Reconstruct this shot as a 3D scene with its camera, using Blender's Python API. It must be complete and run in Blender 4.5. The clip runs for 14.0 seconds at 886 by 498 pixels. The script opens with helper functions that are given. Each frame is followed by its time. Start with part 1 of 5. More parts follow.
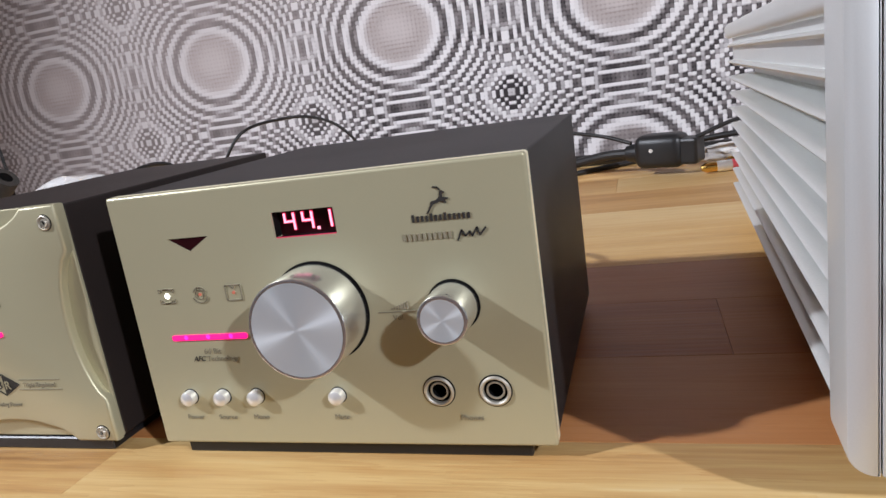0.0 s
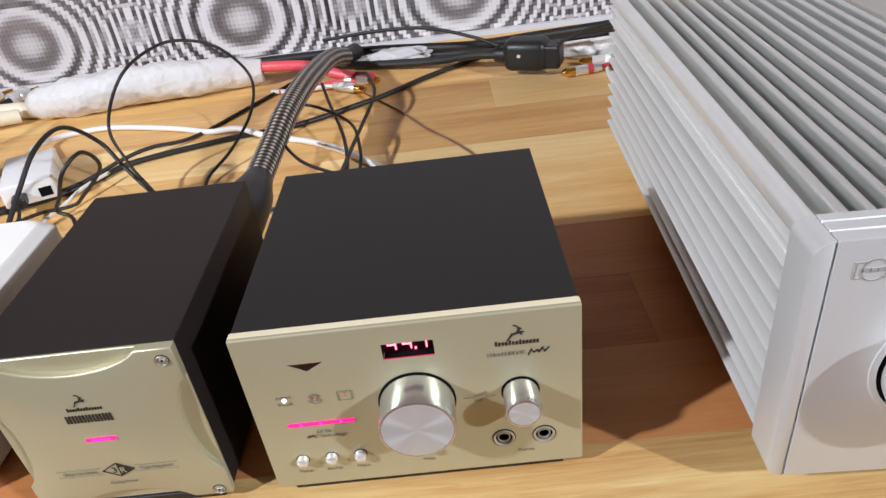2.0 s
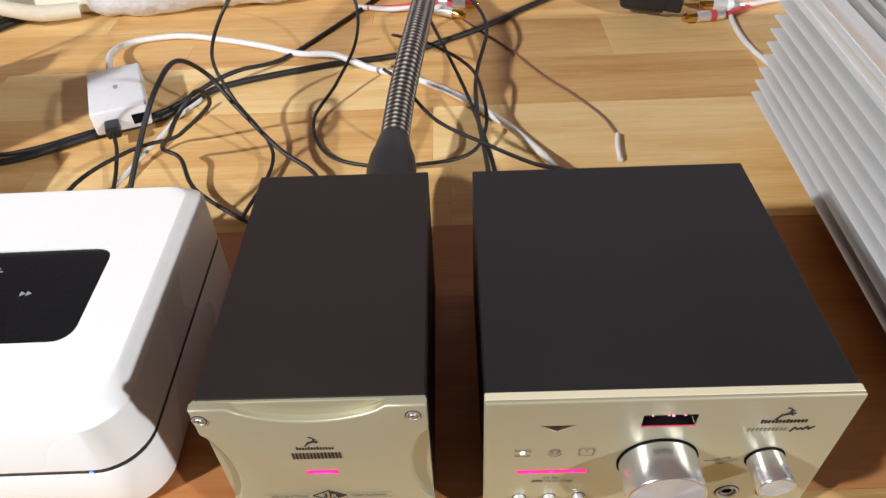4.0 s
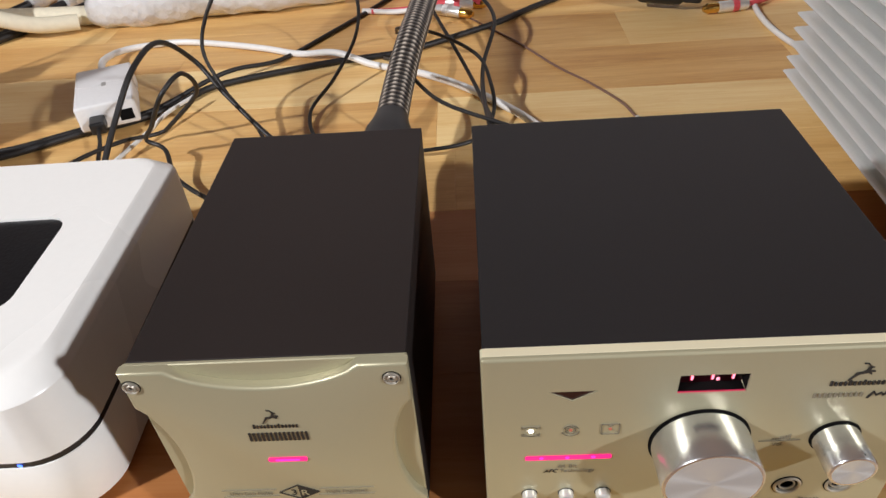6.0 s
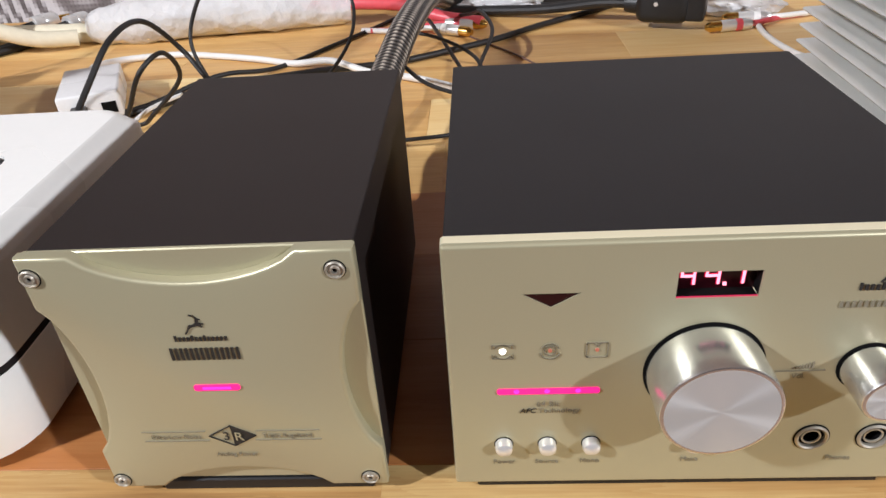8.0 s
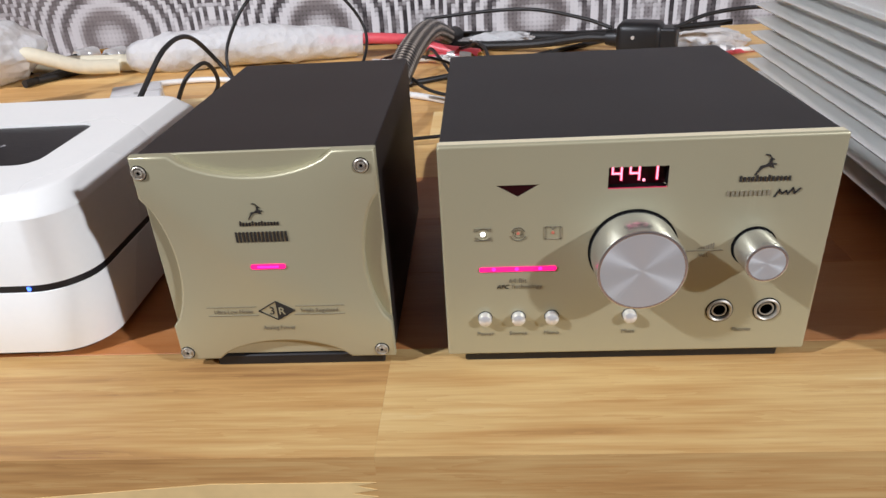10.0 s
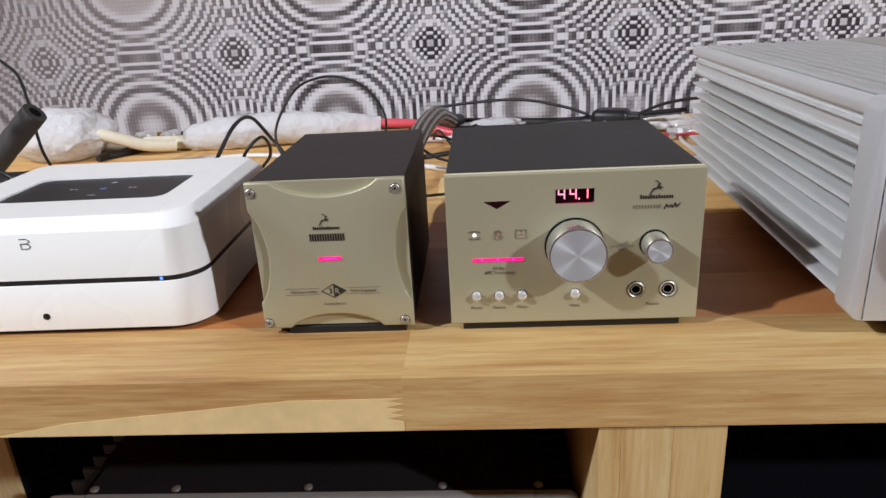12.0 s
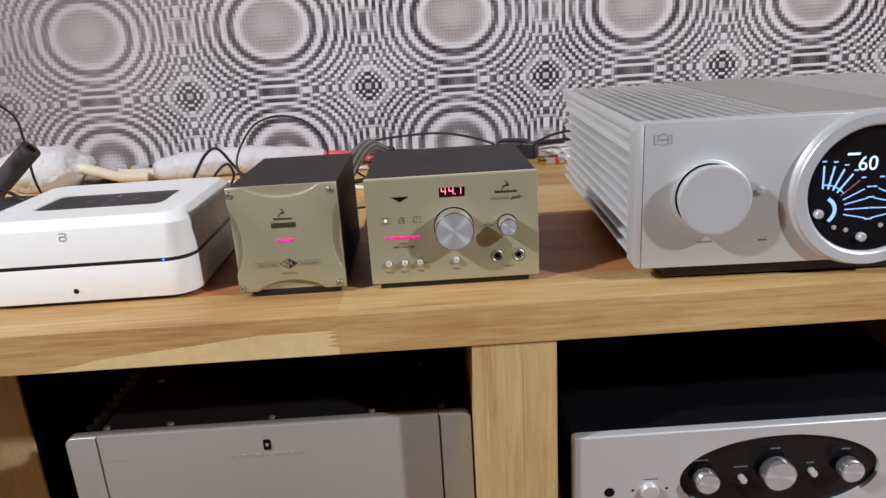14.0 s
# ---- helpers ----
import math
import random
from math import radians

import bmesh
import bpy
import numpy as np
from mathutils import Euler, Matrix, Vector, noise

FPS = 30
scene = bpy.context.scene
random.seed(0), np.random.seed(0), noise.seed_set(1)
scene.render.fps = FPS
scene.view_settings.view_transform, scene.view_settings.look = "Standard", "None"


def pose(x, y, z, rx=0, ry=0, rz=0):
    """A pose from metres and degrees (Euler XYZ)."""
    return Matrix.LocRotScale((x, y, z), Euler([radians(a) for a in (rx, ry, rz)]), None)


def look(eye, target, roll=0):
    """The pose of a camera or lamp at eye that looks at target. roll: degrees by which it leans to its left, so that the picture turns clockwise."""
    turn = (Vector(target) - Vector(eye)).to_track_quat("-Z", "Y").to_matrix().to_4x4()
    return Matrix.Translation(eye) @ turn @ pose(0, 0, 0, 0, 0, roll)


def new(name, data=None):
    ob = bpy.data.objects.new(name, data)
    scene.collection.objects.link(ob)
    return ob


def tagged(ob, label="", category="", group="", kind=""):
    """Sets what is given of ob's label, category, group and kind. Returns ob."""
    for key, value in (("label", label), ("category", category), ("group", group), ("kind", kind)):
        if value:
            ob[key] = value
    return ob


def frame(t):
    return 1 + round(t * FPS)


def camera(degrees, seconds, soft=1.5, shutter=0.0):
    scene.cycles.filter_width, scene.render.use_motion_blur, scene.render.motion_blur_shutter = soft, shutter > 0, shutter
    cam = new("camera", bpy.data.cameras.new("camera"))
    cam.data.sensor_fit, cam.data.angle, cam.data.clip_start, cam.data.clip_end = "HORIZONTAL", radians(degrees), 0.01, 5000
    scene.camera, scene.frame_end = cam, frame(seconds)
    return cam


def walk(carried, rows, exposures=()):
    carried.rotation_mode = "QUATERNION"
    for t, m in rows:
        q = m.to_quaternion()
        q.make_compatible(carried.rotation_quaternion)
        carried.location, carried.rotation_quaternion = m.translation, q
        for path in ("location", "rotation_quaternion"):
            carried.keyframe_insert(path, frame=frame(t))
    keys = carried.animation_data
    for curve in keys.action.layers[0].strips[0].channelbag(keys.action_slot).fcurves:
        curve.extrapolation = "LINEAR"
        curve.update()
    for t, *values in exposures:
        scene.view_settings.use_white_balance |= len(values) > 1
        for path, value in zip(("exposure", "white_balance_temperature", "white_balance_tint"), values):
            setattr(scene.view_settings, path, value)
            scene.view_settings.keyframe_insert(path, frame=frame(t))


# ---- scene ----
cam = camera(65.5, 14.0)
PATH = [
    (0, (0.202, -0.218, 0.734), (-0.383, 1.64, 0.28), -8.4),
    (0.5, (0.201, -0.253, 0.778), (-0.31, 1.6, 0.226), -9.8),
    (1, (0.184, -0.272, 0.821), (-0.202, 1.556, 0.106), -8.9),
    (1.5, (0.16, -0.268, 0.863), (-0.045, 1.5, -0.049), -9.0),
    (2, (0.116, -0.246, 0.908), (0.046, 1.43, -0.18), -7.7),
    (2.5, (0.062, -0.232, 0.946), (0.036, 1.359, -0.266), -5.2),
    (3, (0.006, -0.207, 0.967), (-0.015, 1.278, -0.373), -3.3),
    (3.2, (-0.012, -0.197, 0.973), (-0.03, 1.262, -0.395), -1.9),
    (5.3, (-0.004, -0.163, 0.921), (-0.087, 1.311, -0.428), -4.6),
    (5.5, (-0.003, -0.164, 0.912), (-0.084, 1.326, -0.42), -4.5),
    (6, (0.001, -0.162, 0.892), (-0.099, 1.394, -0.36), -5.0),
    (6.5, (0.004, -0.161, 0.87), (-0.122, 1.417, -0.352), -5.0),
    (7, (0.008, -0.16, 0.849), (-0.107, 1.447, -0.336), -4.4),
    (7.5, (0.013, -0.16, 0.829), (-0.096, 1.495, -0.29), -4.3),
    (8, (0.013, -0.17, 0.818), (-0.104, 1.515, -0.253), -4.0),
    (8.5, (0.019, -0.182, 0.808), (-0.099, 1.524, -0.23), -3.9),
    (9, (0.019, -0.201, 0.803), (-0.091, 1.526, -0.201), -3.5),
    (9.2, (0.019, -0.212, 0.804), (-0.096, 1.52, -0.19), -3.6),
    (11.3, (0.017, -0.37, 0.805), (-0.103, 1.469, 0.026), -3.2),
    (11.5, (0.02, -0.384, 0.807), (-0.106, 1.463, 0.051), -3.8),
    (12, (0.025, -0.426, 0.819), (-0.098, 1.446, 0.126), -3.2),
    (12.5, (0.021, -0.49, 0.835), (-0.092, 1.401, 0.196), -2.2),
    (13, (0.027, -0.553, 0.847), (-0.072, 1.347, 0.23), -2.9),
    (13.5, (0.044, -0.603, 0.846), (-0.012, 1.304, 0.248), -3.5),
    (14, (0.063, -0.639, 0.839), (0.088, 1.269, 0.24), -3.4),
]
walk(cam, [(t, look(eye, target, roll)) for t, eye, target, roll in PATH],
     exposures=((0.0, 0.15, 6280, 10), (1.0, 0.10, 6280, 10), (2.0, 0.24, 6350, 10), (3.0, 0.30, 6400, 10), (5.5, -0.06, 6750, 10), (6.5, -0.05, 6750, 10),
                (7.5, 0.10, 6650, 10), (8.3, 0.16, 6500, 10), (9.0, 0.12, 6450, 10), (11.5, -0.06, 6300, 10), (14.0, -0.13, 6400, 10)))

# ---- light ----
world = bpy.data.worlds.new("room_air")
world.use_nodes = True
world.node_tree.nodes["Background"].inputs[0].default_value = (0.9, 0.85, 0.8, 1)
world.node_tree.nodes["Background"].inputs[1].default_value = 0.02
scene.world = world


def lamp(name, place, target, watts, colour, size):
    data = bpy.data.lights.new(name, "SPOT")
    data.energy, data.color, data.shadow_soft_size = watts, colour, size
    data.spot_size, data.spot_blend = radians(95), 0.6
    ob = new(name, data)
    ob.matrix_basis = look(place, target)
    return ob


lamp("ceiling_spot_west", (-1.80, -0.97, 2.13), (0.05, 0.35, 0.7), 258, (0.940, 0.965, 1.045), 0.055)
lamp("ceiling_spot_east", (2.15, -1.50, 2.00), (0.05, 0.35, 0.7), 258, (0.940, 0.965, 1.045), 0.055)

TOP = 0.600  # the table's upper face


# ---- node helpers ----
def material(name, colour=(0.5, 0.5, 0.5), rough=0.5, metal=0.0, spec=0.5):
    m = bpy.data.materials.new(name)
    m.use_nodes = True
    b = m.node_tree.nodes["Principled BSDF"]
    b.inputs["Base Color"].default_value = (*colour, 1)
    b.inputs["Roughness"].default_value = rough
    b.inputs["Metallic"].default_value = metal
    b.inputs["Specular IOR Level"].default_value = spec
    return m


def bsdf(m):
    return m.node_tree.nodes["Principled BSDF"]


def node(m, kind, **settings):
    n = m.node_tree.nodes.new(kind)
    for key, value in settings.items():
        if key in n.inputs:
            n.inputs[key].default_value = value
    return n


def link(m, a, b):
    m.node_tree.links.new(a, b)


def calc(m, op, a, b=0.0, c=0.0):
    n = m.node_tree.nodes.new("ShaderNodeMath")
    n.operation = op
    for i, v in enumerate((a, b, c)):
        if isinstance(v, (int, float)):
            n.inputs[i].default_value = v
        else:
            link(m, v, n.inputs[i])
    return n.outputs[0]


def ramp(m, fac, stops):
    n = m.node_tree.nodes.new("ShaderNodeValToRGB")
    e = n.color_ramp.elements
    while len(e) < len(stops):
        e.new(0.5)
    for k, (p, c) in zip(e, stops):
        k.position, k.color = p, (*c, 1)
    link(m, fac, n.inputs[0])
    return n.outputs[0]


def coords(m, scale, kind="Object", shift=None):
    tc = m.node_tree.nodes.new("ShaderNodeTexCoord")
    mp = m.node_tree.nodes.new("ShaderNodeMapping")
    mp.inputs["Scale"].default_value = scale
    if kind != "World":
        src = tc.outputs[kind]
    else:
        src = m.node_tree.nodes.new("ShaderNodeNewGeometry").outputs["Position"]
    link(m, src, mp.inputs["Vector"])
    if shift is not None:
        link(m, shift, mp.inputs["Location"])
    return mp.outputs[0]


def noise_tex(m, vec, scale, detail=4.0, rough=0.55):
    n = m.node_tree.nodes.new("ShaderNodeTexNoise")
    n.inputs["Scale"].default_value, n.inputs["Detail"].default_value, n.inputs["Roughness"].default_value = scale, detail, rough
    link(m, vec, n.inputs["Vector"])
    return n.outputs["Fac"]


def bump(m, height, strength, distance):
    n = m.node_tree.nodes.new("ShaderNodeBump")
    n.inputs["Strength"].default_value, n.inputs["Distance"].default_value = strength, distance
    link(m, height, n.inputs["Height"])
    link(m, n.outputs[0], bsdf(m).inputs["Normal"])


def mix(m, fac, a, b, mode="MIX"):
    n = m.node_tree.nodes.new("ShaderNodeMix")
    n.data_type, n.blend_type = "RGBA", mode
    for sock, v in ((n.inputs[0], fac), (n.inputs[6], a), (n.inputs[7], b)):
        if isinstance(v, (int, float)):
            sock.default_value = v
        elif isinstance(v, tuple):
            sock.default_value = (*v, 1)
        else:
            link(m, v, sock)
    return n.outputs[2]


def speckled(name, colour, rough, metal=0.0, amount=0.15, scale=600.0, relief=0.0, stain=6.0, spec=0.5):
    """A surface with fine grain and broad faint unevenness."""
    m = material(name, colour, rough, metal, spec)
    vec = coords(m, (1, 1, 1))
    fine, broad = noise_tex(m, vec, scale, 2), noise_tex(m, vec, stain, 3)
    f = calc(m, "ADD", calc(m, "MULTIPLY", fine, 0.5), calc(m, "MULTIPLY", broad, 0.5))
    lo = tuple(c * (1 - amount) for c in colour)
    hi = tuple(min(1, c * (1 + amount)) for c in colour)
    link(m, ramp(m, f, ((0.3, lo), (0.7, hi))), bsdf(m).inputs["Base Color"])
    link(m, calc(m, "MULTIPLY_ADD", broad, 0.2, rough - 0.1), bsdf(m).inputs["Roughness"])
    if relief:
        bump(m, fine, 0.4, relief)
    return m


def glowing(name, colour, strength):
    m = material(name, (0.02, 0.02, 0.02), 0.3)
    bsdf(m).inputs["Emission Color"].default_value = (*colour, 1)
    bsdf(m).inputs["Emission Strength"].default_value = strength
    return m


# ---- materials ----
def oak(name, along, dull=1.0, tint=(1.0, 1.0, 1.0), grain=0.22):
    """Oiled oak whose grain runs along one axis; each stave has its own tone."""
    m = material(name, rough=0.42, spec=0.35)
    info = m.node_tree.nodes.new("ShaderNodeObjectInfo")
    rnd = info.outputs["Random"]
    off = m.node_tree.nodes.new("ShaderNodeCombineXYZ")
    for i, k in enumerate((37.0, 11.0, 23.0)):
        link(m, calc(m, "MULTIPLY", rnd, k), off.inputs[i])
    sc = [14.0, 14.0, 14.0]
    sc[along] = 1.1
    vec = coords(m, tuple(sc), "World", off.outputs[0])
    wave = noise_tex(m, vec, 3.0, 5, 0.6)
    sc3 = [26.0, 26.0, 26.0]
    sc3[along] = 5.0
    patch = noise_tex(m, coords(m, tuple(sc3), "World", off.outputs[0]), 1.0, 3, 0.5)
    sc2 = [420.0, 420.0, 420.0]
    sc2[along] = 16.0
    pores = noise_tex(m, coords(m, tuple(sc2), "World", off.outputs[0]), 1.0, 2, 0.6)
    rings = calc(m, "FRACT", calc(m, "MULTIPLY", wave, 9.0))
    tone = calc(m, "ADD", calc(m, "MULTIPLY", wave, 0.45), calc(m, "MULTIPLY", rings, 0.10))
    tone = calc(m, "ADD", tone, calc(m, "MULTIPLY", calc(m, "SUBTRACT", rnd, 0.5), 0.40))
    tone = calc(m, "ADD", tone, calc(m, "MULTIPLY", calc(m, "SUBTRACT", pores, 0.5), grain))
    sc4 = [130.0, 130.0, 130.0]
    sc4[along] = 8.0
    fleck = noise_tex(m, coords(m, tuple(sc4), "World", off.outputs[0]), 1.0, 3, 0.6)
    tone = calc(m, "ADD", tone, calc(m, "MULTIPLY", calc(m, "SUBTRACT", fleck, 0.5), grain * 1.3))
    tone = calc(m, "ADD", tone, calc(m, "MULTIPLY", calc(m, "SUBTRACT", patch, 0.5), 0.55))
    tone = calc(m, "ADD", tone, 0.30)
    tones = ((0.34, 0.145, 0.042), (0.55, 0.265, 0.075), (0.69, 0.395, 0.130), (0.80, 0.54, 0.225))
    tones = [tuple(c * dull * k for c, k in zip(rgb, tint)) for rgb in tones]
    col = ramp(m, tone, tuple(zip((0.05, 0.32, 0.58, 0.9), tones)))
    link(m, col, bsdf(m).inputs["Base Color"])
    link(m, calc(m, "MULTIPLY_ADD", pores, 0.3, 0.3), bsdf(m).inputs["Roughness"])
    bump(m, pores, 0.25, 0.0006)
    return m


OAK = oak("oiled_oak", 0, 1.22, (0.94, 1.04, 1.22))
# red-brown staves, darkened and reddened further for the shade between the devices
OAK_RED_SHADED = oak("red_brown_shaded_oak", 0, 0.58, (1.20, 0.83, 0.78))
OAK_UP = oak("oiled_oak_upright", 2, 0.95, (0.90, 1.09, 1.42), 0.36)
OAK_PALE = oak("paler_oiled_oak", 0, 0.95, (0.91, 1.08, 1.38), 0.45)
SAPWOOD = speckled("pale_sapwood", (0.74, 0.55, 0.26), 0.4, amount=0.12, scale=90, stain=14)
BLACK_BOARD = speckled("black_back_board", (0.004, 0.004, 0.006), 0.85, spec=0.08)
# warm colours of the surroundings, picked to redden bounced light in the shade
PLASTER = speckled("warm_bounce_plaster", (0.44, 0.28, 0.17), 0.9, amount=0.04, scale=60, stain=1.5)
FLOORING = speckled("brown_floor", (0.24, 0.12, 0.06), 0.5, amount=0.3, scale=20, stain=2)
CHAMPAGNE = speckled("champagne_anodised_aluminium", (0.470, 0.440, 0.293), 0.40, 0.4, 0.03, 2200, 0.00003, 9)
bsdf(CHAMPAGNE).inputs["Anisotropic"].default_value = 0.3
_grain = CHAMPAGNE.node_tree.nodes.new("ShaderNodeCombineXYZ")
_grain.inputs[0].default_value = 1.0
link(CHAMPAGNE, _grain.outputs[0], bsdf(CHAMPAGNE).inputs["Tangent"])
# brighter champagne: the light on upward edges is put into the colour
CHAMPAGNE_LIT = speckled("champagne_lit_from_above", (0.86, 0.79, 0.55), 0.34, 0.25, 0.03, 1500)
BLACK_PAINT = speckled("black_powder_coat", (0.0145, 0.0128, 0.0132), 0.50, amount=0.2, scale=1800, relief=0.00012, spec=0.38)
# the black coat again, tinted brown in place of a warm reflection
BLACK_PAINT_WARM = speckled("black_powder_coat_warm_reflection", (0.0185, 0.0132, 0.0118), 0.52, amount=0.2, scale=1800, relief=0.00012, spec=0.38)
BLACK_PLASTIC = speckled("black_plastic", (0.012, 0.012, 0.013), 0.42, amount=0.3, scale=900)
BLACK_RUBBER = speckled("black_cable_sheath", (0.014, 0.013, 0.013), 0.5, amount=0.3, scale=500)
HOLE = material("dark_hole", (0.004, 0.004, 0.004), 0.8, spec=0.1)
SILVER = speckled("silver_anodised_aluminium", (0.685, 0.70, 0.695), 0.38, 0.40, 0.03, 2000, 0.00004, 8)
SILVER_RIB = speckled("bead_blasted_rib", (0.80, 0.81, 0.785), 0.32, 0.78, 0.05, 900, 0.00006, 10)
SILVER_FIN = speckled("grey_cast_fin", (0.79, 0.80, 0.78), 0.40, 0.48, 0.05, 900, 0.00006, 10)
SILVER_DULL = speckled("brushed_silver_panel", (0.49, 0.475, 0.43), 0.42, 0.45, 0.04, 1200, 0.00004, 6)
CHROME = speckled("chrome", (0.86, 0.86, 0.84), 0.26, 0.55, 0.02, 400)
STEEL = speckled("steel_screw", (0.52, 0.49, 0.42), 0.45, 0.8, 0.08, 800)
GOLD = speckled("gold_plate", (0.80, 0.52, 0.15), 0.22, 1.0, 0.08, 300)
WHITE_GLOSS = speckled("white_lacquer", (0.92, 0.92, 0.88), 0.28, amount=0.015, scale=300, stain=4)
WHITE_CABLE = speckled("white_cable_sheath", (0.78, 0.77, 0.74), 0.4, amount=0.05, scale=200)
WHITE_ADAPTER = speckled("pale_grey_plastic", (0.78, 0.78, 0.77), 0.28, amount=0.04, scale=300)
RED_RUBBER = speckled("red_cable_sheath", (0.70, 0.09, 0.11), 0.4, amount=0.1, scale=200)
FOAM = speckled("cream_foam_sleeve", (0.72, 0.66, 0.50), 0.7, amount=0.08, scale=120, relief=0.0004)
GREY_TUBE = speckled("grey_foam_tube", (0.055, 0.05, 0.045), 0.8, amount=0.25, scale=300, relief=0.0004)
PRINT = material("black_print", (0.02, 0.018, 0.016), 0.6)
PRINT_SOFT = material("grey_print", (0.22, 0.195, 0.135), 0.6)
PRINT_FAINT = material("faint_grey_print", (0.33, 0.32, 0.30), 0.5)
PRINT_GREY = material("dark_grey_print", (0.15, 0.155, 0.16), 0.5)
SMOKED = material("smoked_glass", (0.010, 0.009, 0.010), 0.16, spec=0.3)
TOUCH = speckled("patterned_black_glass", (0.010, 0.010, 0.011), 0.34, amount=0.5, scale=500, relief=0.0003, spec=0.22)
RED_GLASS = material("dark_red_window", (0.018, 0.001, 0.003), 0.3)
LED_PINK = glowing("pink_led", (1.0, 0.004, 0.20), 1.5)
LED_CORE = glowing("violet_led_core", (1.0, 0.02, 0.50), 1.6)
DIGIT = glowing("red_digit", (1.0, 0.30, 0.42), 2.2)
DISPLAY_HAZE = glowing("red_display_haze", (1.0, 0.01, 0.12), 0.6)
LED_WHITE = glowing("white_led", (1.0, 0.97, 0.92), 2.4)
LED_DIM = glowing("dim_red_led", (0.9, 0.25, 0.15), 0.5)
LED_BLUE = glowing("blue_led", (0.05, 0.15, 1.0), 4.0)
DISPLAY_BLUE = glowing("blue_display", (0.28, 0.50, 1.0), 1.6)
DISPLAY_WHITE = glowing("white_display", (0.55, 0.74, 1.0), 1.9)
DISPLAY_RED = glowing("red_display_mark", (0.9, 0.25, 0.3), 0.4)


def turned(name, colour):
    """Spun aluminium: fine concentric grooves round the thing's own y axis."""
    m = material(name, colour, 0.36, 0.6)
    bsdf(m).inputs["Anisotropic"].default_value = 0.84
    t = m.node_tree.nodes.new("ShaderNodeTangent")
    t.direction_type, t.axis = "RADIAL", "Y"
    link(m, t.outputs[0], bsdf(m).inputs["Tangent"])
    return m


TURNED = turned("spun_aluminium", (0.69, 0.735, 0.765))
TURNED_SATIN = turned("spun_satin_aluminium", (0.74, 0.76, 0.78))
BRUSHED = speckled("turned_side", (0.76, 0.77, 0.78), 0.24, 0.92, 0.05, 900)


def clear_film():
    m = material("clear_bubble_wrap", (0.90, 0.90, 0.90), 0.18)
    bsdf(m).inputs["Transmission Weight"].default_value = 0.38
    bsdf(m).inputs["IOR"].default_value = 1.08
    v = m.node_tree.nodes.new("ShaderNodeTexVoronoi")
    v.inputs["Scale"].default_value = 95
    link(m, coords(m, (1, 1, 1)), v.inputs["Vector"])
    bump(m, calc(m, "ADD", v.outputs["Distance"], calc(m, "MULTIPLY", noise_tex(m, coords(m, (1, 1, 1)), 45, 4), 2.0)), 0.5, 0.004)
    return m


FILM = clear_film()


def braid():
    m = material("grey_black_braid", rough=0.4)
    vec = coords(m, (1, 1, 1), "UV")
    sep = m.node_tree.nodes.new("ShaderNodeSeparateXYZ")
    link(m, vec, sep.inputs[0])
    a = calc(m, "SINE", calc(m, "ADD", calc(m, "MULTIPLY", sep.outputs[0], 31.416), calc(m, "MULTIPLY", sep.outputs[1], 560.0)))
    b = calc(m, "SINE", calc(m, "SUBTRACT", calc(m, "MULTIPLY", sep.outputs[0], 31.416), calc(m, "MULTIPLY", sep.outputs[1], 560.0)))
    f = calc(m, "MULTIPLY_ADD", calc(m, "MULTIPLY", a, b), 0.5, 0.5)
    link(m, ramp(m, f, ((0.30, (0.012, 0.010, 0.009)), (0.62, (0.13, 0.11, 0.09)), (0.95, (0.62, 0.55, 0.46)))), bsdf(m).inputs["Base Color"])
    bump(m, f, 0.9, 0.0016)
    return m


BRAID = braid()


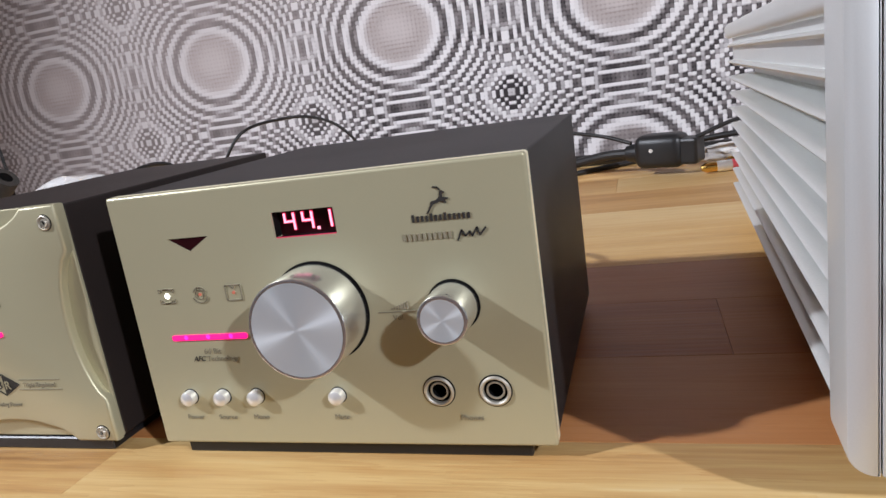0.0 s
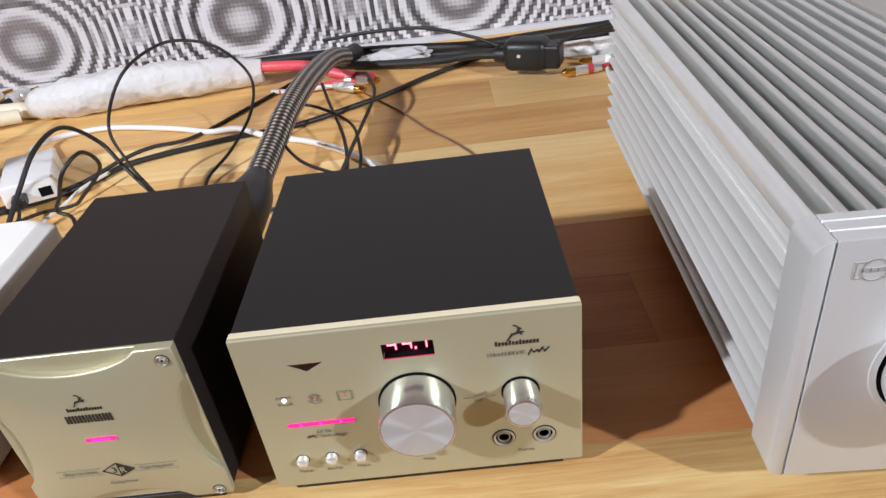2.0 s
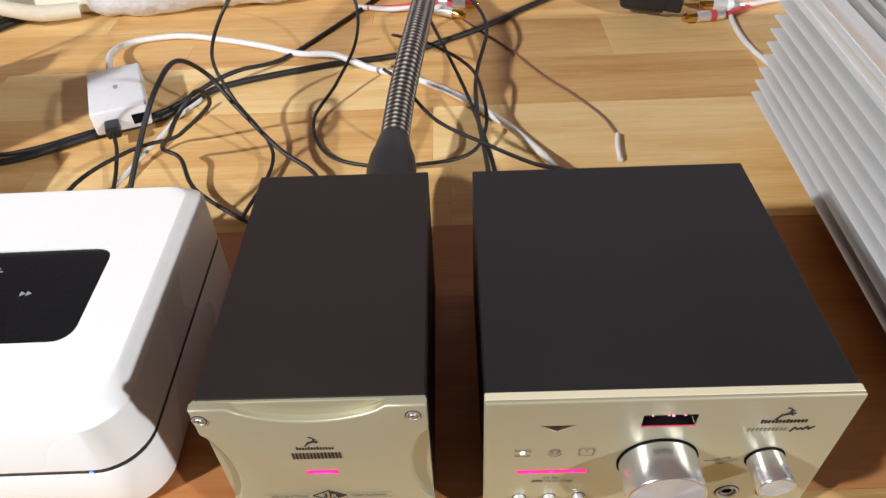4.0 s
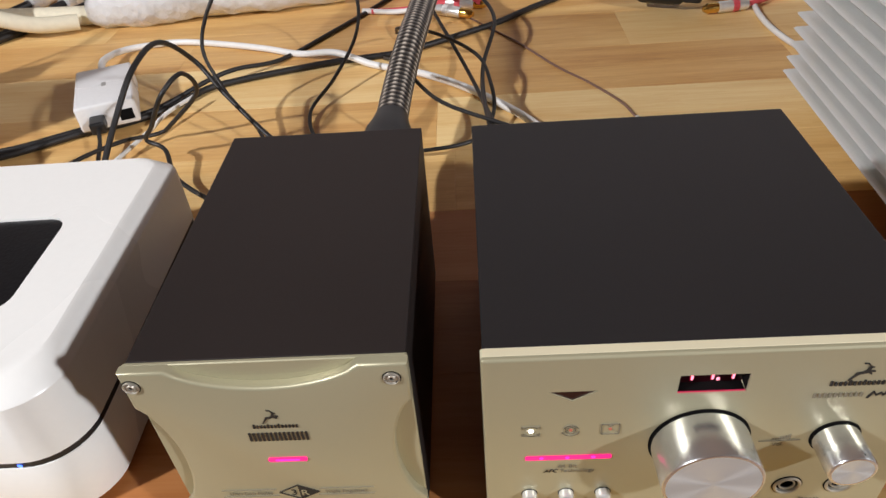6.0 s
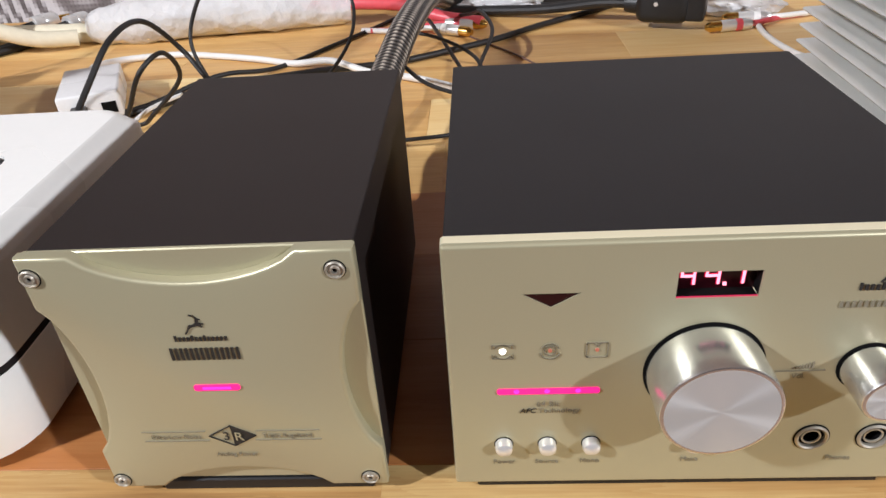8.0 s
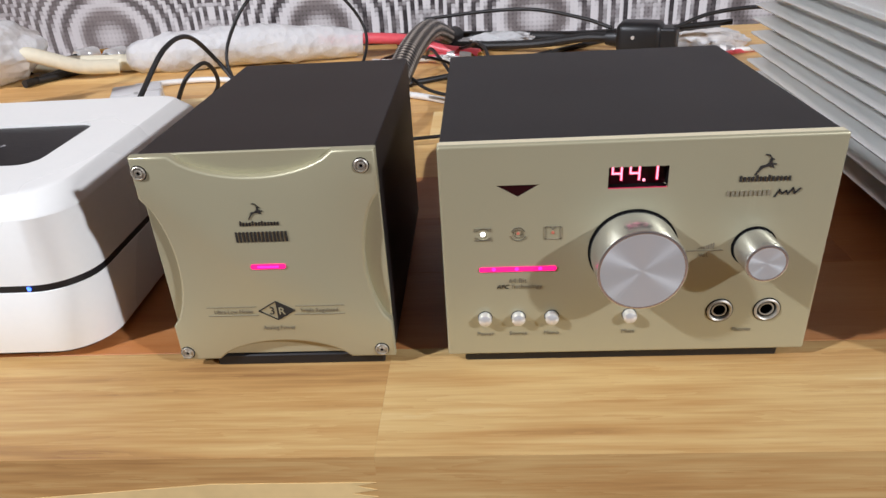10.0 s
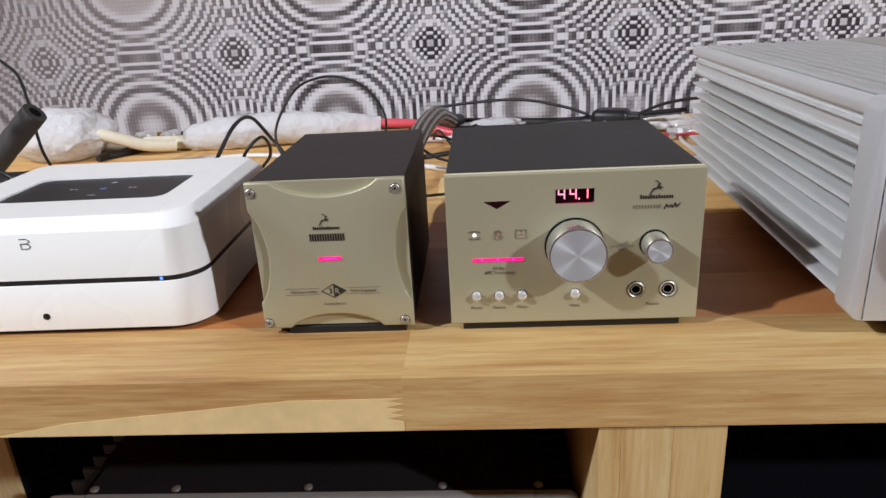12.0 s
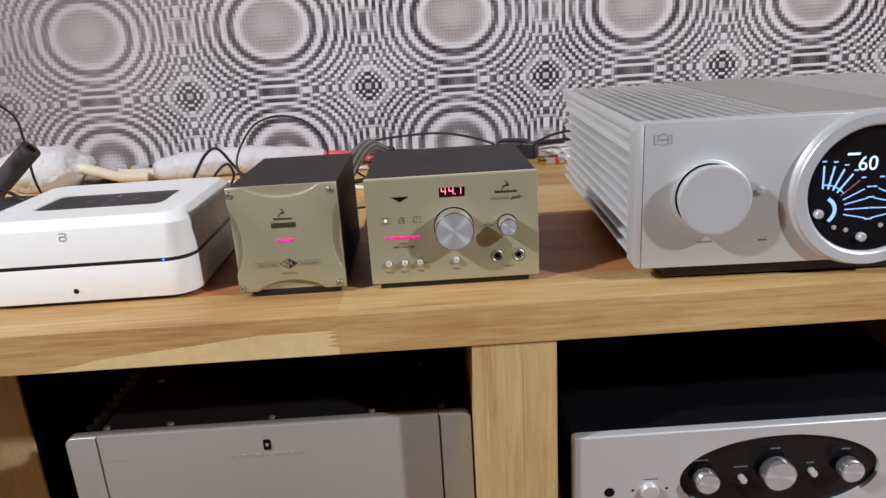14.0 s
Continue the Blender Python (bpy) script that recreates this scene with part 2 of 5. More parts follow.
def mural():
    """Printed wallpaper: a grid of small blocks, their heights in rings that repeat as a lattice of domes and checkered eyes."""
    m = material("printed_ring_mural", rough=0.75, spec=0.2)
    wide, tall = 54, 36
    cell_x, cell_z = 0.538 / wide, 0.375 / tall
    pos = m.node_tree.nodes.new("ShaderNodeNewGeometry").outputs["Position"]
    broad = noise_tex(m, pos, 1.6, 2)
    sep = m.node_tree.nodes.new("ShaderNodeSeparateXYZ")
    link(m, pos, sep.inputs[0])
    u = calc(m, "DIVIDE", calc(m, "SUBTRACT", sep.outputs[0], 0.165), cell_x)
    v = calc(m, "DIVIDE", calc(m, "SUBTRACT", sep.outputs[2], 0.884), cell_z)
    # the lower row of domes has dark cores
    lower = calc(m, "MINIMUM", calc(m, "MAXIMUM", calc(m, "MULTIPLY_ADD", sep.outputs[2], -10.0, 6.4), 0.0), 1.0)
    shift = calc(m, "ADD", calc(m, "MULTIPLY_ADD", broad, 0.6, 0.30), calc(m, "MULTIPLY", lower, 0.5))
    iu, iv = calc(m, "FLOOR", u), calc(m, "FLOOR", v)
    fu, fv = calc(m, "FRACT", u), calc(m, "FRACT", v)

    def spread(i, j):
        di = calc(m, "WRAP", calc(m, "ADD", i, 0.5), wide / 2, -wide / 2)
        dj = calc(m, "WRAP", calc(m, "ADD", j, 0.5), tall / 2, -tall / 2)
        return calc(m, "ADD", calc(m, "MULTIPLY", calc(m, "MULTIPLY", di, di), math.pi / wide), calc(m, "MULTIPLY", calc(m, "MULTIPLY", dj, dj), math.pi / tall))

    def height(i, j):
        return calc(m, "COSINE", calc(m, "ADD", spread(i, j), shift))

    h = height(iu, iv)
    # the domes' tops are almost plain and a little pink
    dome = calc(m, "MINIMUM", calc(m, "MAXIMUM", calc(m, "MULTIPLY_ADD", spread(iu, iv), -0.38, 2.3), 0.0), 1.0)
    dome = calc(m, "MULTIPLY", dome, calc(m, "SUBTRACT", 1.0, calc(m, "MULTIPLY", lower, 0.75)))
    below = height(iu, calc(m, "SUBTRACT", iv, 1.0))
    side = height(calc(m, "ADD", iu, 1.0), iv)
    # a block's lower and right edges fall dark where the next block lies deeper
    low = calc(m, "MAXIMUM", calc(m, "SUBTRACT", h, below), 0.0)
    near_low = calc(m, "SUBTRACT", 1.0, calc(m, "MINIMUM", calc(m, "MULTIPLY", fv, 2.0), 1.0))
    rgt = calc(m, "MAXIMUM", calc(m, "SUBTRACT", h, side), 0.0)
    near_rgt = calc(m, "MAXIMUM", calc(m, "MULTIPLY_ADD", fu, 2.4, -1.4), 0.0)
    # rounded block: falls off towards its four corners
    cu, cv = calc(m, "SUBTRACT", fu, 0.5), calc(m, "SUBTRACT", fv, 0.5)
    corner = calc(m, "MULTIPLY", calc(m, "MULTIPLY", cu, cu), calc(m, "MULTIPLY", cv, cv))
    # the checkered eyes between the domes: a dark core inside a white diamond
    au = calc(m, "SUBTRACT", wide / 2, calc(m, "ABSOLUTE", calc(m, "WRAP", calc(m, "ADD", iu, 0.5), wide / 2, -wide / 2)))
    av = calc(m, "SUBTRACT", tall / 2, calc(m, "ABSOLUTE", calc(m, "WRAP", calc(m, "ADD", iv, 0.5), tall / 2, -tall / 2)))
    far = calc(m, "ADD", au, av)
    core = calc(m, "MAXIMUM", calc(m, "MULTIPLY_ADD", far, -0.20, 1.15), 0.0)
    halo = calc(m, "MAXIMUM", calc(m, "SUBTRACT", 1.0, calc(m, "MULTIPLY", calc(m, "ABSOLUTE", calc(m, "SUBTRACT", far, 7.0)), 0.38)), 0.0)
    strength = calc(m, "MULTIPLY", calc(m, "MULTIPLY_ADD", broad, 0.25, 0.40), calc(m, "MULTIPLY_ADD", dome, -0.72, 1.0))
    tone = calc(m, "MULTIPLY_ADD", h, strength, 0.66)
    tone = calc(m, "SUBTRACT", tone, calc(m, "MULTIPLY", core, 0.30))
    tone = calc(m, "ADD", tone, calc(m, "MULTIPLY", halo, 0.24))
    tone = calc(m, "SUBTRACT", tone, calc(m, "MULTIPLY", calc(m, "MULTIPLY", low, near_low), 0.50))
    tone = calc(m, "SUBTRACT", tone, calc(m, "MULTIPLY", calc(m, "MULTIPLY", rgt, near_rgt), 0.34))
    tone = calc(m, "SUBTRACT", tone, calc(m, "MULTIPLY", corner, 3.6))
    grain = noise_tex(m, pos, 110, 3)
    patch = noise_tex(m, pos, 5.5, 3)
    tone = calc(m, "ADD", tone, calc(m, "MULTIPLY", calc(m, "SUBTRACT", grain, 0.5), 0.22))
    tone = calc(m, "ADD", tone, calc(m, "MULTIPLY", calc(m, "SUBTRACT", patch, 0.5), 0.45))
    col = ramp(m, tone, ((0.08, (0.045, 0.038, 0.040)), (0.34, (0.22, 0.195, 0.195)), (0.60, (0.56, 0.53, 0.53)), (0.92, (0.83, 0.80, 0.795))))
    col = mix(m, calc(m, "MULTIPLY", dome, 0.55), col, (0.52, 0.435, 0.40))
    # the colour blends to a dull warm tone towards the west and upwards
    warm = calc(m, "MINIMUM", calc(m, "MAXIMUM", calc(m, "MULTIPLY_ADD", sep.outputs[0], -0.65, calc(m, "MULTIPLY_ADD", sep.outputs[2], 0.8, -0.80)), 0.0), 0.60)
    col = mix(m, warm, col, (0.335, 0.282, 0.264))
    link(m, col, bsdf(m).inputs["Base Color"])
    return m


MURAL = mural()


# ---- mesh helpers ----
def thing(name, label, category, place=(0, 0, 0), rz=0.0, group="", kind=""):
    ob = new(name)
    ob.matrix_basis = pose(*place, 0, 0, rz)
    ob.empty_display_size = 0.02
    return tagged(ob, label, category, group, kind)


def part(name, bm, mat, parent=None, label="", smooth=None):
    me = bpy.data.meshes.new(name)
    bm.to_mesh(me)
    bm.free()
    me.materials.append(mat)
    if smooth is not None:
        me.polygons.foreach_set("use_smooth", [True] * len(me.polygons))
        me.set_sharp_from_angle(angle=radians(smooth))
    ob = new(name, me)
    if parent is not None:
        ob.parent = parent
    return tagged(ob, label)


def mesh():
    return bmesh.new()


def join(bm, other):
    me = bpy.data.meshes.new("scratch")
    other.to_mesh(me)
    other.free()
    bm.from_mesh(me)
    bpy.data.meshes.remove(me)
    return bm


def box(x0, x1, y0, y1, z0, z1, bevel=0.0, seg=2, bm=None):
    b = mesh()
    bmesh.ops.create_cube(b, size=1)
    for v in b.verts:
        v.co = ((x0 + x1) / 2 + v.co.x * (x1 - x0), (y0 + y1) / 2 + v.co.y * (y1 - y0), (z0 + z1) / 2 + v.co.z * (z1 - z0))
    if bevel:
        bmesh.ops.bevel(b, geom=b.edges[:], offset=bevel, segments=seg, profile=0.5, affect="EDGES")
    return join(bm, b) if bm is not None else b


def lathe(profile, m=None, seg=48, bm=None):
    """Turns a profile of (radius, height) round the local z axis; m places it."""
    b = mesh()
    rings = []
    for r, h in profile:
        if r < 1e-7:
            rings.append([b.verts.new((0, 0, h))])
        else:
            rings.append([b.verts.new((r * math.cos(2 * math.pi * i / seg), r * math.sin(2 * math.pi * i / seg), h)) for i in range(seg)])
    for a, c in zip(rings, rings[1:]):
        for i in range(seg):
            j = (i + 1) % seg
            if len(a) == 1 and len(c) > 1:
                b.faces.new((a[0], c[j], c[i]))
            elif len(c) == 1 and len(a) > 1:
                b.faces.new((a[i], a[j], c[0]))
            elif len(a) > 1:
                b.faces.new((a[i], a[j], c[j], c[i]))
    bmesh.ops.recalc_face_normals(b, faces=b.faces[:])
    if m is not None:
        b.transform(m)
    return join(bm, b) if bm is not None else b


def facing(x, y, z):
    """Places a lathe at (x, y, z) with its axis towards -y, the viewer's side of a front panel."""
    return Matrix.Translation((x, y, z)) @ Matrix.Rotation(radians(90), 4, "X")


def inset(pts, d):
    """The outline drawn in by d; its points run counter-clockwise."""
    out = []
    for i, (x, z) in enumerate(pts):
        a, c = Vector(pts[i - 1]), Vector(pts[(i + 1) % len(pts)])
        p = Vector((x, z))
        n1, n2 = (p - a).normalized(), (c - p).normalized()
        m1, m2 = Vector((-n1.y, n1.x)), Vector((-n2.y, n2.x))
        m = (m1 + m2).normalized()
        out.append(tuple(p + m * d / max(0.4, m.dot(m1))))
    return out


def plate(outer, holes, y0, y1, bevel=0.0, seg=2, bm=None):
    """A plate in the xz plane from y0 (front) to y1, with holes right through it and rounded outer edges."""
    b = mesh()
    loops = []
    rim = bool(holes and bevel)
    face_outline = inset(outer, bevel) if rim else outer
    for pts in (face_outline, *holes):
        vs = [b.verts.new((x, y0, z)) for x, z in pts]
        loops.append([b.edges.new((vs[i], vs[(i + 1) % len(vs)])) for i in range(len(vs))])
    if holes:
        bmesh.ops.triangle_fill(b, use_beauty=True, use_dissolve=False, edges=b.edges[:])
    else:
        b.faces.new([e.verts[0] for e in loops[0]])
    front = b.faces[:]
    ext = bmesh.ops.extrude_face_region(b, geom=front)
    for v in (g for g in ext["geom"] if isinstance(g, bmesh.types.BMVert)):
        v.co.y = y1
    if rim:
        # take off the straight outer wall and roll the edge over in three steps
        b.verts.ensure_lookup_table()
        n = len(outer)
        b.verts.index_update()
        first = list(b.verts)[:n]
        gone = [f for f in b.faces if len(f.verts) == 4 and sum(v in first for v in f.verts) == 2 and any(abs(v.co.y - y1) < 1e-7 for v in f.verts)]
        bmesh.ops.delete(b, geom=gone, context="FACES_ONLY")
        last = first
        for share in (0.62, 0.29, 0.08, 0.0, None):
            if share is None:
                ring = [b.verts.new((x, y1, z)) for x, z in outer]
            else:
                q = 1 - share
                ring = [b.verts.new((x, y0 + bevel * (1 - math.sqrt(max(0.0, 1 - q * q))), z)) for x, z in inset(outer, bevel * share)]
            for i in range(n):
                b.faces.new((last[i], last[(i + 1) % n], ring[(i + 1) % n], ring[i]))
            last = ring
    bmesh.ops.recalc_face_normals(b, faces=b.faces[:])
    if bevel and not rim:
        edges = [e for e in b.edges if len(e.link_faces) == 2 and abs(e.verts[0].co.y - y0) < 1e-6 and abs(e.verts[1].co.y - y0) < 1e-6
                 and e.calc_face_angle(0) > 1.0]
        bmesh.ops.bevel(b, geom=edges, offset=bevel, segments=seg, profile=0.5, affect="EDGES")
    return join(bm, b) if bm is not None else b


def rounded(x0, x1, z0, z1, r, n=6):
    """Corner-rounded rectangle; r is one radius or four (low left, low right, top right, top left)."""
    r = (r,) * 4 if isinstance(r, (int, float)) else r
    pts = []
    for (cx, cz, a), q in zip(((x0, z0, 180), (x1, z0, 270), (x1, z1, 0), (x0, z1, 90)), r):
        ox, oz = (q if cx == x0 else -q), (q if cz == z0 else -q)
        if q < 1e-6:
            pts.append((cx, cz))
            continue
        for k in range(n + 1):
            t = radians(a + 90 * k / n)
            pts.append((cx + ox + q * math.cos(t), cz + oz + q * math.sin(t)))
    return pts


def ring_points(x, z, r, n=28):
    return [(x + r * math.cos(2 * math.pi * i / n), z + r * math.sin(2 * math.pi * i / n)) for i in range(n)]


def slab(outline, z0, z1, bevel=0.0, seg=3):
    """An outline in the xy plane raised from z0 to z1 with its top and bottom rims rounded."""
    b = mesh()
    face = b.faces.new([b.verts.new((x, y, z0)) for x, y in outline])
    ext = bmesh.ops.extrude_face_region(b, geom=[face])
    for v in (g for g in ext["geom"] if isinstance(g, bmesh.types.BMVert)):
        v.co.z = z1
    bmesh.ops.recalc_face_normals(b, faces=b.faces[:])
    if bevel:
        edges = [e for e in b.edges if abs(e.verts[0].co.z - e.verts[1].co.z) < 1e-6]
        bmesh.ops.bevel(b, geom=edges, offset=bevel, segments=seg, profile=0.5, affect="EDGES")
    return b


def spline(points, steps=8):
    """A smooth line through the points."""
    p = [Vector(q) for q in points]
    p = [2 * p[0] - p[1]] + p + [2 * p[-1] - p[-2]]
    out = []
    for i in range(1, len(p) - 2):
        a, b, c, d = p[i - 1:i + 3]
        for k in range(steps):
            t = k / steps
            out.append(0.5 * ((2 * b) + (c - a) * t + (2 * a - 5 * b + 4 * c - d) * t * t + (3 * b - a - 3 * c + d) * t ** 3))
    return out + [p[-2]]


def tube(points, radius, seg=10, steps=8, bm=None, lumps=0.0):
    """A round cable along a smooth line; radius is a number or a function of the way 0..1 along it."""
    line = spline(points, steps)
    b = mesh()
    uv = b.loops.layers.uv.new("UVMap")
    rings, ups, way = [], Vector((0, 0, 1)), 0.0
    ways = []
    for i, q in enumerate(line):
        d = (line[min(i + 1, len(line) - 1)] - line[max(i - 1, 0)]).normalized()
        side = d.cross(ups)
        if side.length < 1e-3:
            side = d.cross(Vector((1, 0, 0)))
        side.normalize()
        up = side.cross(d)
        r = radius(i / (len(line) - 1)) if callable(radius) else radius
        ring = []
        for k in range(seg):
            a = 2 * math.pi * k / seg
            out = math.cos(a) * side + math.sin(a) * up
            rr = r
            if lumps:
                w = q + r * out
                rr = r * (1 + lumps * (noise.noise(w * 22) + 0.5 * noise.noise(w * 60) + 0.2 * noise.noise(w * 150)))
            ring.append(b.verts.new(q + rr * out))
        if i:
            way += (q - line[i - 1]).length
        ways.append(way)
        rings.append(ring)
    for i in range(len(rings) - 1):
        for k in range(seg):
            j = (k + 1) % seg
            f = b.faces.new((rings[i][k], rings[i][j], rings[i + 1][j], rings[i + 1][k]))
            for loop, (uu, vv) in zip(f.loops, ((k, i), (k + 1, i), (k + 1, i + 1), (k, i + 1))):
                loop[uv].uv = (uu / seg, ways[vv])
    b.faces.new(rings[0][::-1])
    b.faces.new(rings[-1])
    return join(bm, b) if bm is not None else b


def lettering(name, words, x, z, size, mat, parent, y=-0.0003, align="CENTER", shear=0.0, squeeze=1.0, label="", rise=0.0002):
    """Printed words on a front panel, centred at x with their baseline at z."""
    c = bpy.data.curves.new(name, "FONT")
    c.body, c.size, c.align_x, c.shear, c.extrude = words, size, align, shear, rise / 2
    tmp = bpy.data.objects.new(name, c)
    scene.collection.objects.link(tmp)
    bpy.context.view_layer.update()
    me = bpy.data.meshes.new_from_object(tmp.evaluated_get(bpy.context.evaluated_depsgraph_get()))
    bpy.data.objects.remove(tmp)
    me.name = name
    me.transform(Matrix.Translation((x, y, z)) @ Matrix.Rotation(radians(90), 4, "X") @ Matrix.Diagonal((squeeze, 1, 1, 1)))
    me.materials.clear()
    me.materials.append(mat)
    ob = new(name, me)
    ob.parent = parent
    return tagged(ob, label)


def strips(rows, y0=-0.0004, y1=0.0, bm=None):
    """Flat printed strips (x0, x1, z0, z1) on a front panel."""
    bm = bm if bm is not None else mesh()
    for x0, x1, z0, z1 in rows:
        box(x0, x1, y0, y1, z0, z1, bm=bm)
    return bm


def stroke(pts, width, y0=-0.0004, y1=0.0, closed=False, bm=None):
    """A printed line of even width through (x, z) points on a front panel."""
    bm = bm if bm is not None else mesh()
    pts = list(pts) + ([pts[0]] if closed else [])
    for (ax, az), (bx, bz) in zip(pts, pts[1:]):
        d = Vector((bx - ax, bz - az))
        if d.length < 1e-7:
            continue
        n = Vector((-d.y, d.x)).normalized() * width / 2
        e = d.normalized() * width * 0.3
        q = [(ax - e.x + n.x, az - e.y + n.y), (ax - e.x - n.x, az - e.y - n.y), (bx + e.x - n.x, bz + e.y - n.y), (bx + e.x + n.x, bz + e.y + n.y)]
        plate(q, [], y0, y1, bm=bm)
    return bm


def arc(x, z, r, a0, a1, n=10):
    return [(x + r * math.cos(radians(a0 + (a1 - a0) * k / n)), z + r * math.sin(radians(a0 + (a1 - a0) * k / n))) for k in range(n + 1)]


def shell(name, x0, x1, y0, y1, z0, z1, mat, label):
    return tagged(part(name, box(x0, x1, y0, y1, z0, z1), mat), label, name.split("_")[0], kind="structure")


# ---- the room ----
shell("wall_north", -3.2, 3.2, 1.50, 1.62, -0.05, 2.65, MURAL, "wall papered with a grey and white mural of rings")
shell("baseboard", -3.0, 3.0, 1.485, 1.499, 0.0, 0.415, speckled("white_panelling", (0.80, 0.79, 0.80), 0.5, amount=0.05, scale=40), "plain white panelling below the mural")
# unseen walls and ceiling, added to bounce warm light onto the table
shell("wall_south", -3.2, 3.2, -3.12, -3.00, -0.05, 2.65, PLASTER, "plain unseen wall, warm-toned to tint bounced light")
shell("wall_west", -3.12, -3.00, -3.0, 1.5, -0.05, 2.65, PLASTER, "plain unseen wall, warm-toned to tint bounced light")
shell("wall_east", 3.00, 3.12, -3.0, 1.5, -0.05, 2.65, PLASTER, "plain unseen wall, warm-toned to tint bounced light")
shell("floor", -3.0, 3.0, -3.0, 1.5, -0.05, 0.0, FLOORING, "brown wooden floor")
shell("ceiling", -3.0, 3.0, -3.0, 1.5, 2.60, 2.65, PLASTER, "plain unseen ceiling, warm-toned to tint bounced light")


# ---- the hi-fi rack ----
def build_rack():
    rack = thing("hifi_rack", "oiled oak rack of glued staves with open bays", "rack")
    rng = random.Random(7)
    # uprights of vertical staves
    for x0, x1, n in ((-0.520, -0.442, 2), (0.092, 0.171, 3), (0.625, 0.705, 2)):
        cuts = [x0 + (x1 - x0) * k / n for k in range(n + 1)]
        if n == 3:
            cuts = [x0, x0 + 0.014, x0 + 0.046, x1]
        for a, b in zip(cuts, cuts[1:]):
            for d0, d1 in ((-0.058 if n == 3 else 0.110, 0.25), (0.2502, 0.79)):
                part("stave", box(a, b - 0.0001, d0, d1, 0.0, 0.5618, 0.0002, 1), OAK_UP, rack)
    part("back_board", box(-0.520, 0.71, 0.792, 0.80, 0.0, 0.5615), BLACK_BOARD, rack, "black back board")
    # black sheet added on the upright's inner face to stand for shade
    part("side_shade", box(-0.4418, -0.438, 0.114, 0.79, 0.266, 0.5612), BLACK_BOARD, rack, "black sheet for the shade on the bay's side")
    part("shelf", box(-0.4415, 0.0915, -0.034, 0.79, 0.235, 0.265, 0.001, 1), OAK, rack)
    part("shelf", box(0.1715, 0.6245, -0.04, 0.79, 0.282, 0.312, 0.001, 1), OAK, rack)
    # the thick top: rows of staves
    z0, z1, j = 0.562, TOP, -0.029
    teeth = []
    for k in range(5):
        za = 0.569 + k * 0.0042
        teeth += [(j, za), (j - 0.011 + 0.002 * (k % 2), za + 0.0021)]
    teeth += [(j, 0.590)]
    left = [(-0.95, z0), (j, z0)] + teeth + [(j, z1), (-0.95, z1)]
    right = [(j + 0.00005, z0), (1.25, z0), (1.25, z1), (j + 0.00005, z1)] + [(x + 0.00005, z) for x, z in teeth[::-1]]
    part("stave", plate(left, [], -0.060, 0.0138), OAK_PALE, rack)
    part("stave", plate(right, [], -0.060, 0.0138), OAK_PALE, rack)
    rows = [0.0142, 0.091, 0.168, 0.245, 0.335, 0.425, 0.520, 0.615, 0.71, 0.81]
    for y0, y1 in zip(rows, rows[1:]):
        x = -0.95 - rng.random() * 0.3
        while x < 1.25:
            nx = x + rng.uniform(0.28, 0.62)
            # the front rows carry that shade in their wood colour
            part("stave", box(max(x, -0.95), min(nx, 1.25) - 0.0001, y0, y1 - 0.0001, z0, z1, 0.0002, 1), OAK_RED_SHADED if y1 < 0.25 else OAK, rack)
            x = nx
    streak = [(-0.30, 0.5622), (j - 0.0004, 0.5622)] + [(x - 0.0004, z) for x, z in teeth[:-2]] + [(-0.10, 0.5855), (-0.17, 0.5790), (-0.25, 0.5715)]
    part("sapwood_streak", plate(streak, [], -0.0603, -0.0599), SAPWOOD, rack, "pale streak of sapwood along the front edge")
    return rack


build_rack()


# ---- parts that several devices share ----
def turned_knob(parent, name, x, z, r, depth, ring, face=TURNED, label=""):
    k = part(name, lathe([(r, 0.0012), (r, depth - 0.0008), (r - 0.0003, depth - 0.0002), (r - 0.0008, depth), (r - 0.0014, depth - 0.0001)], facing(0, 0, 0), 72), BRUSHED, parent, label, 35)
    k.location = (x, 0, z)
    part("knob_face", lathe([(r - 0.0014, depth - 0.0001), (r * 0.5, depth - 0.00025), (0, depth - 0.0003)], facing(0, 0, 0), 72), face, k, smooth=30)
    part("shadow_ring", lathe([(0, 0.0), (ring, 0.0), (ring, 0.0004), (r - 0.001, 0.0008), (r - 0.001, 0.0013)], facing(0, 0, 0), 64), HOLE, k)
    return k


def screw(parent, x, z, r=0.0042):
    s = part("screw", lathe([(r, 0.0), (r, 0.0009), (r * 0.86, 0.0012), (r * 0.78, 0.0005), (r * 0.55, 0.0006), (r * 0.45, 0.0012), (r * 0.3, 0.0012), (r * 0.28, 0.0004), (0, 0.0004)], facing(0, 0, 0), 32), STEEL, parent, smooth=30)
    s.location = (x, 0.0002, z)
    part("socket", lathe([(r * 0.27, 0.0005), (0, 0.00052)], facing(0, 0, 0), 6), HOLE, s)
    part("rim_gap", lathe([(r * 1.12, 0.0), (r * 1.12, 0.00035), (r, 0.00036)], facing(0, 0, 0), 32), HOLE, s)
    return s


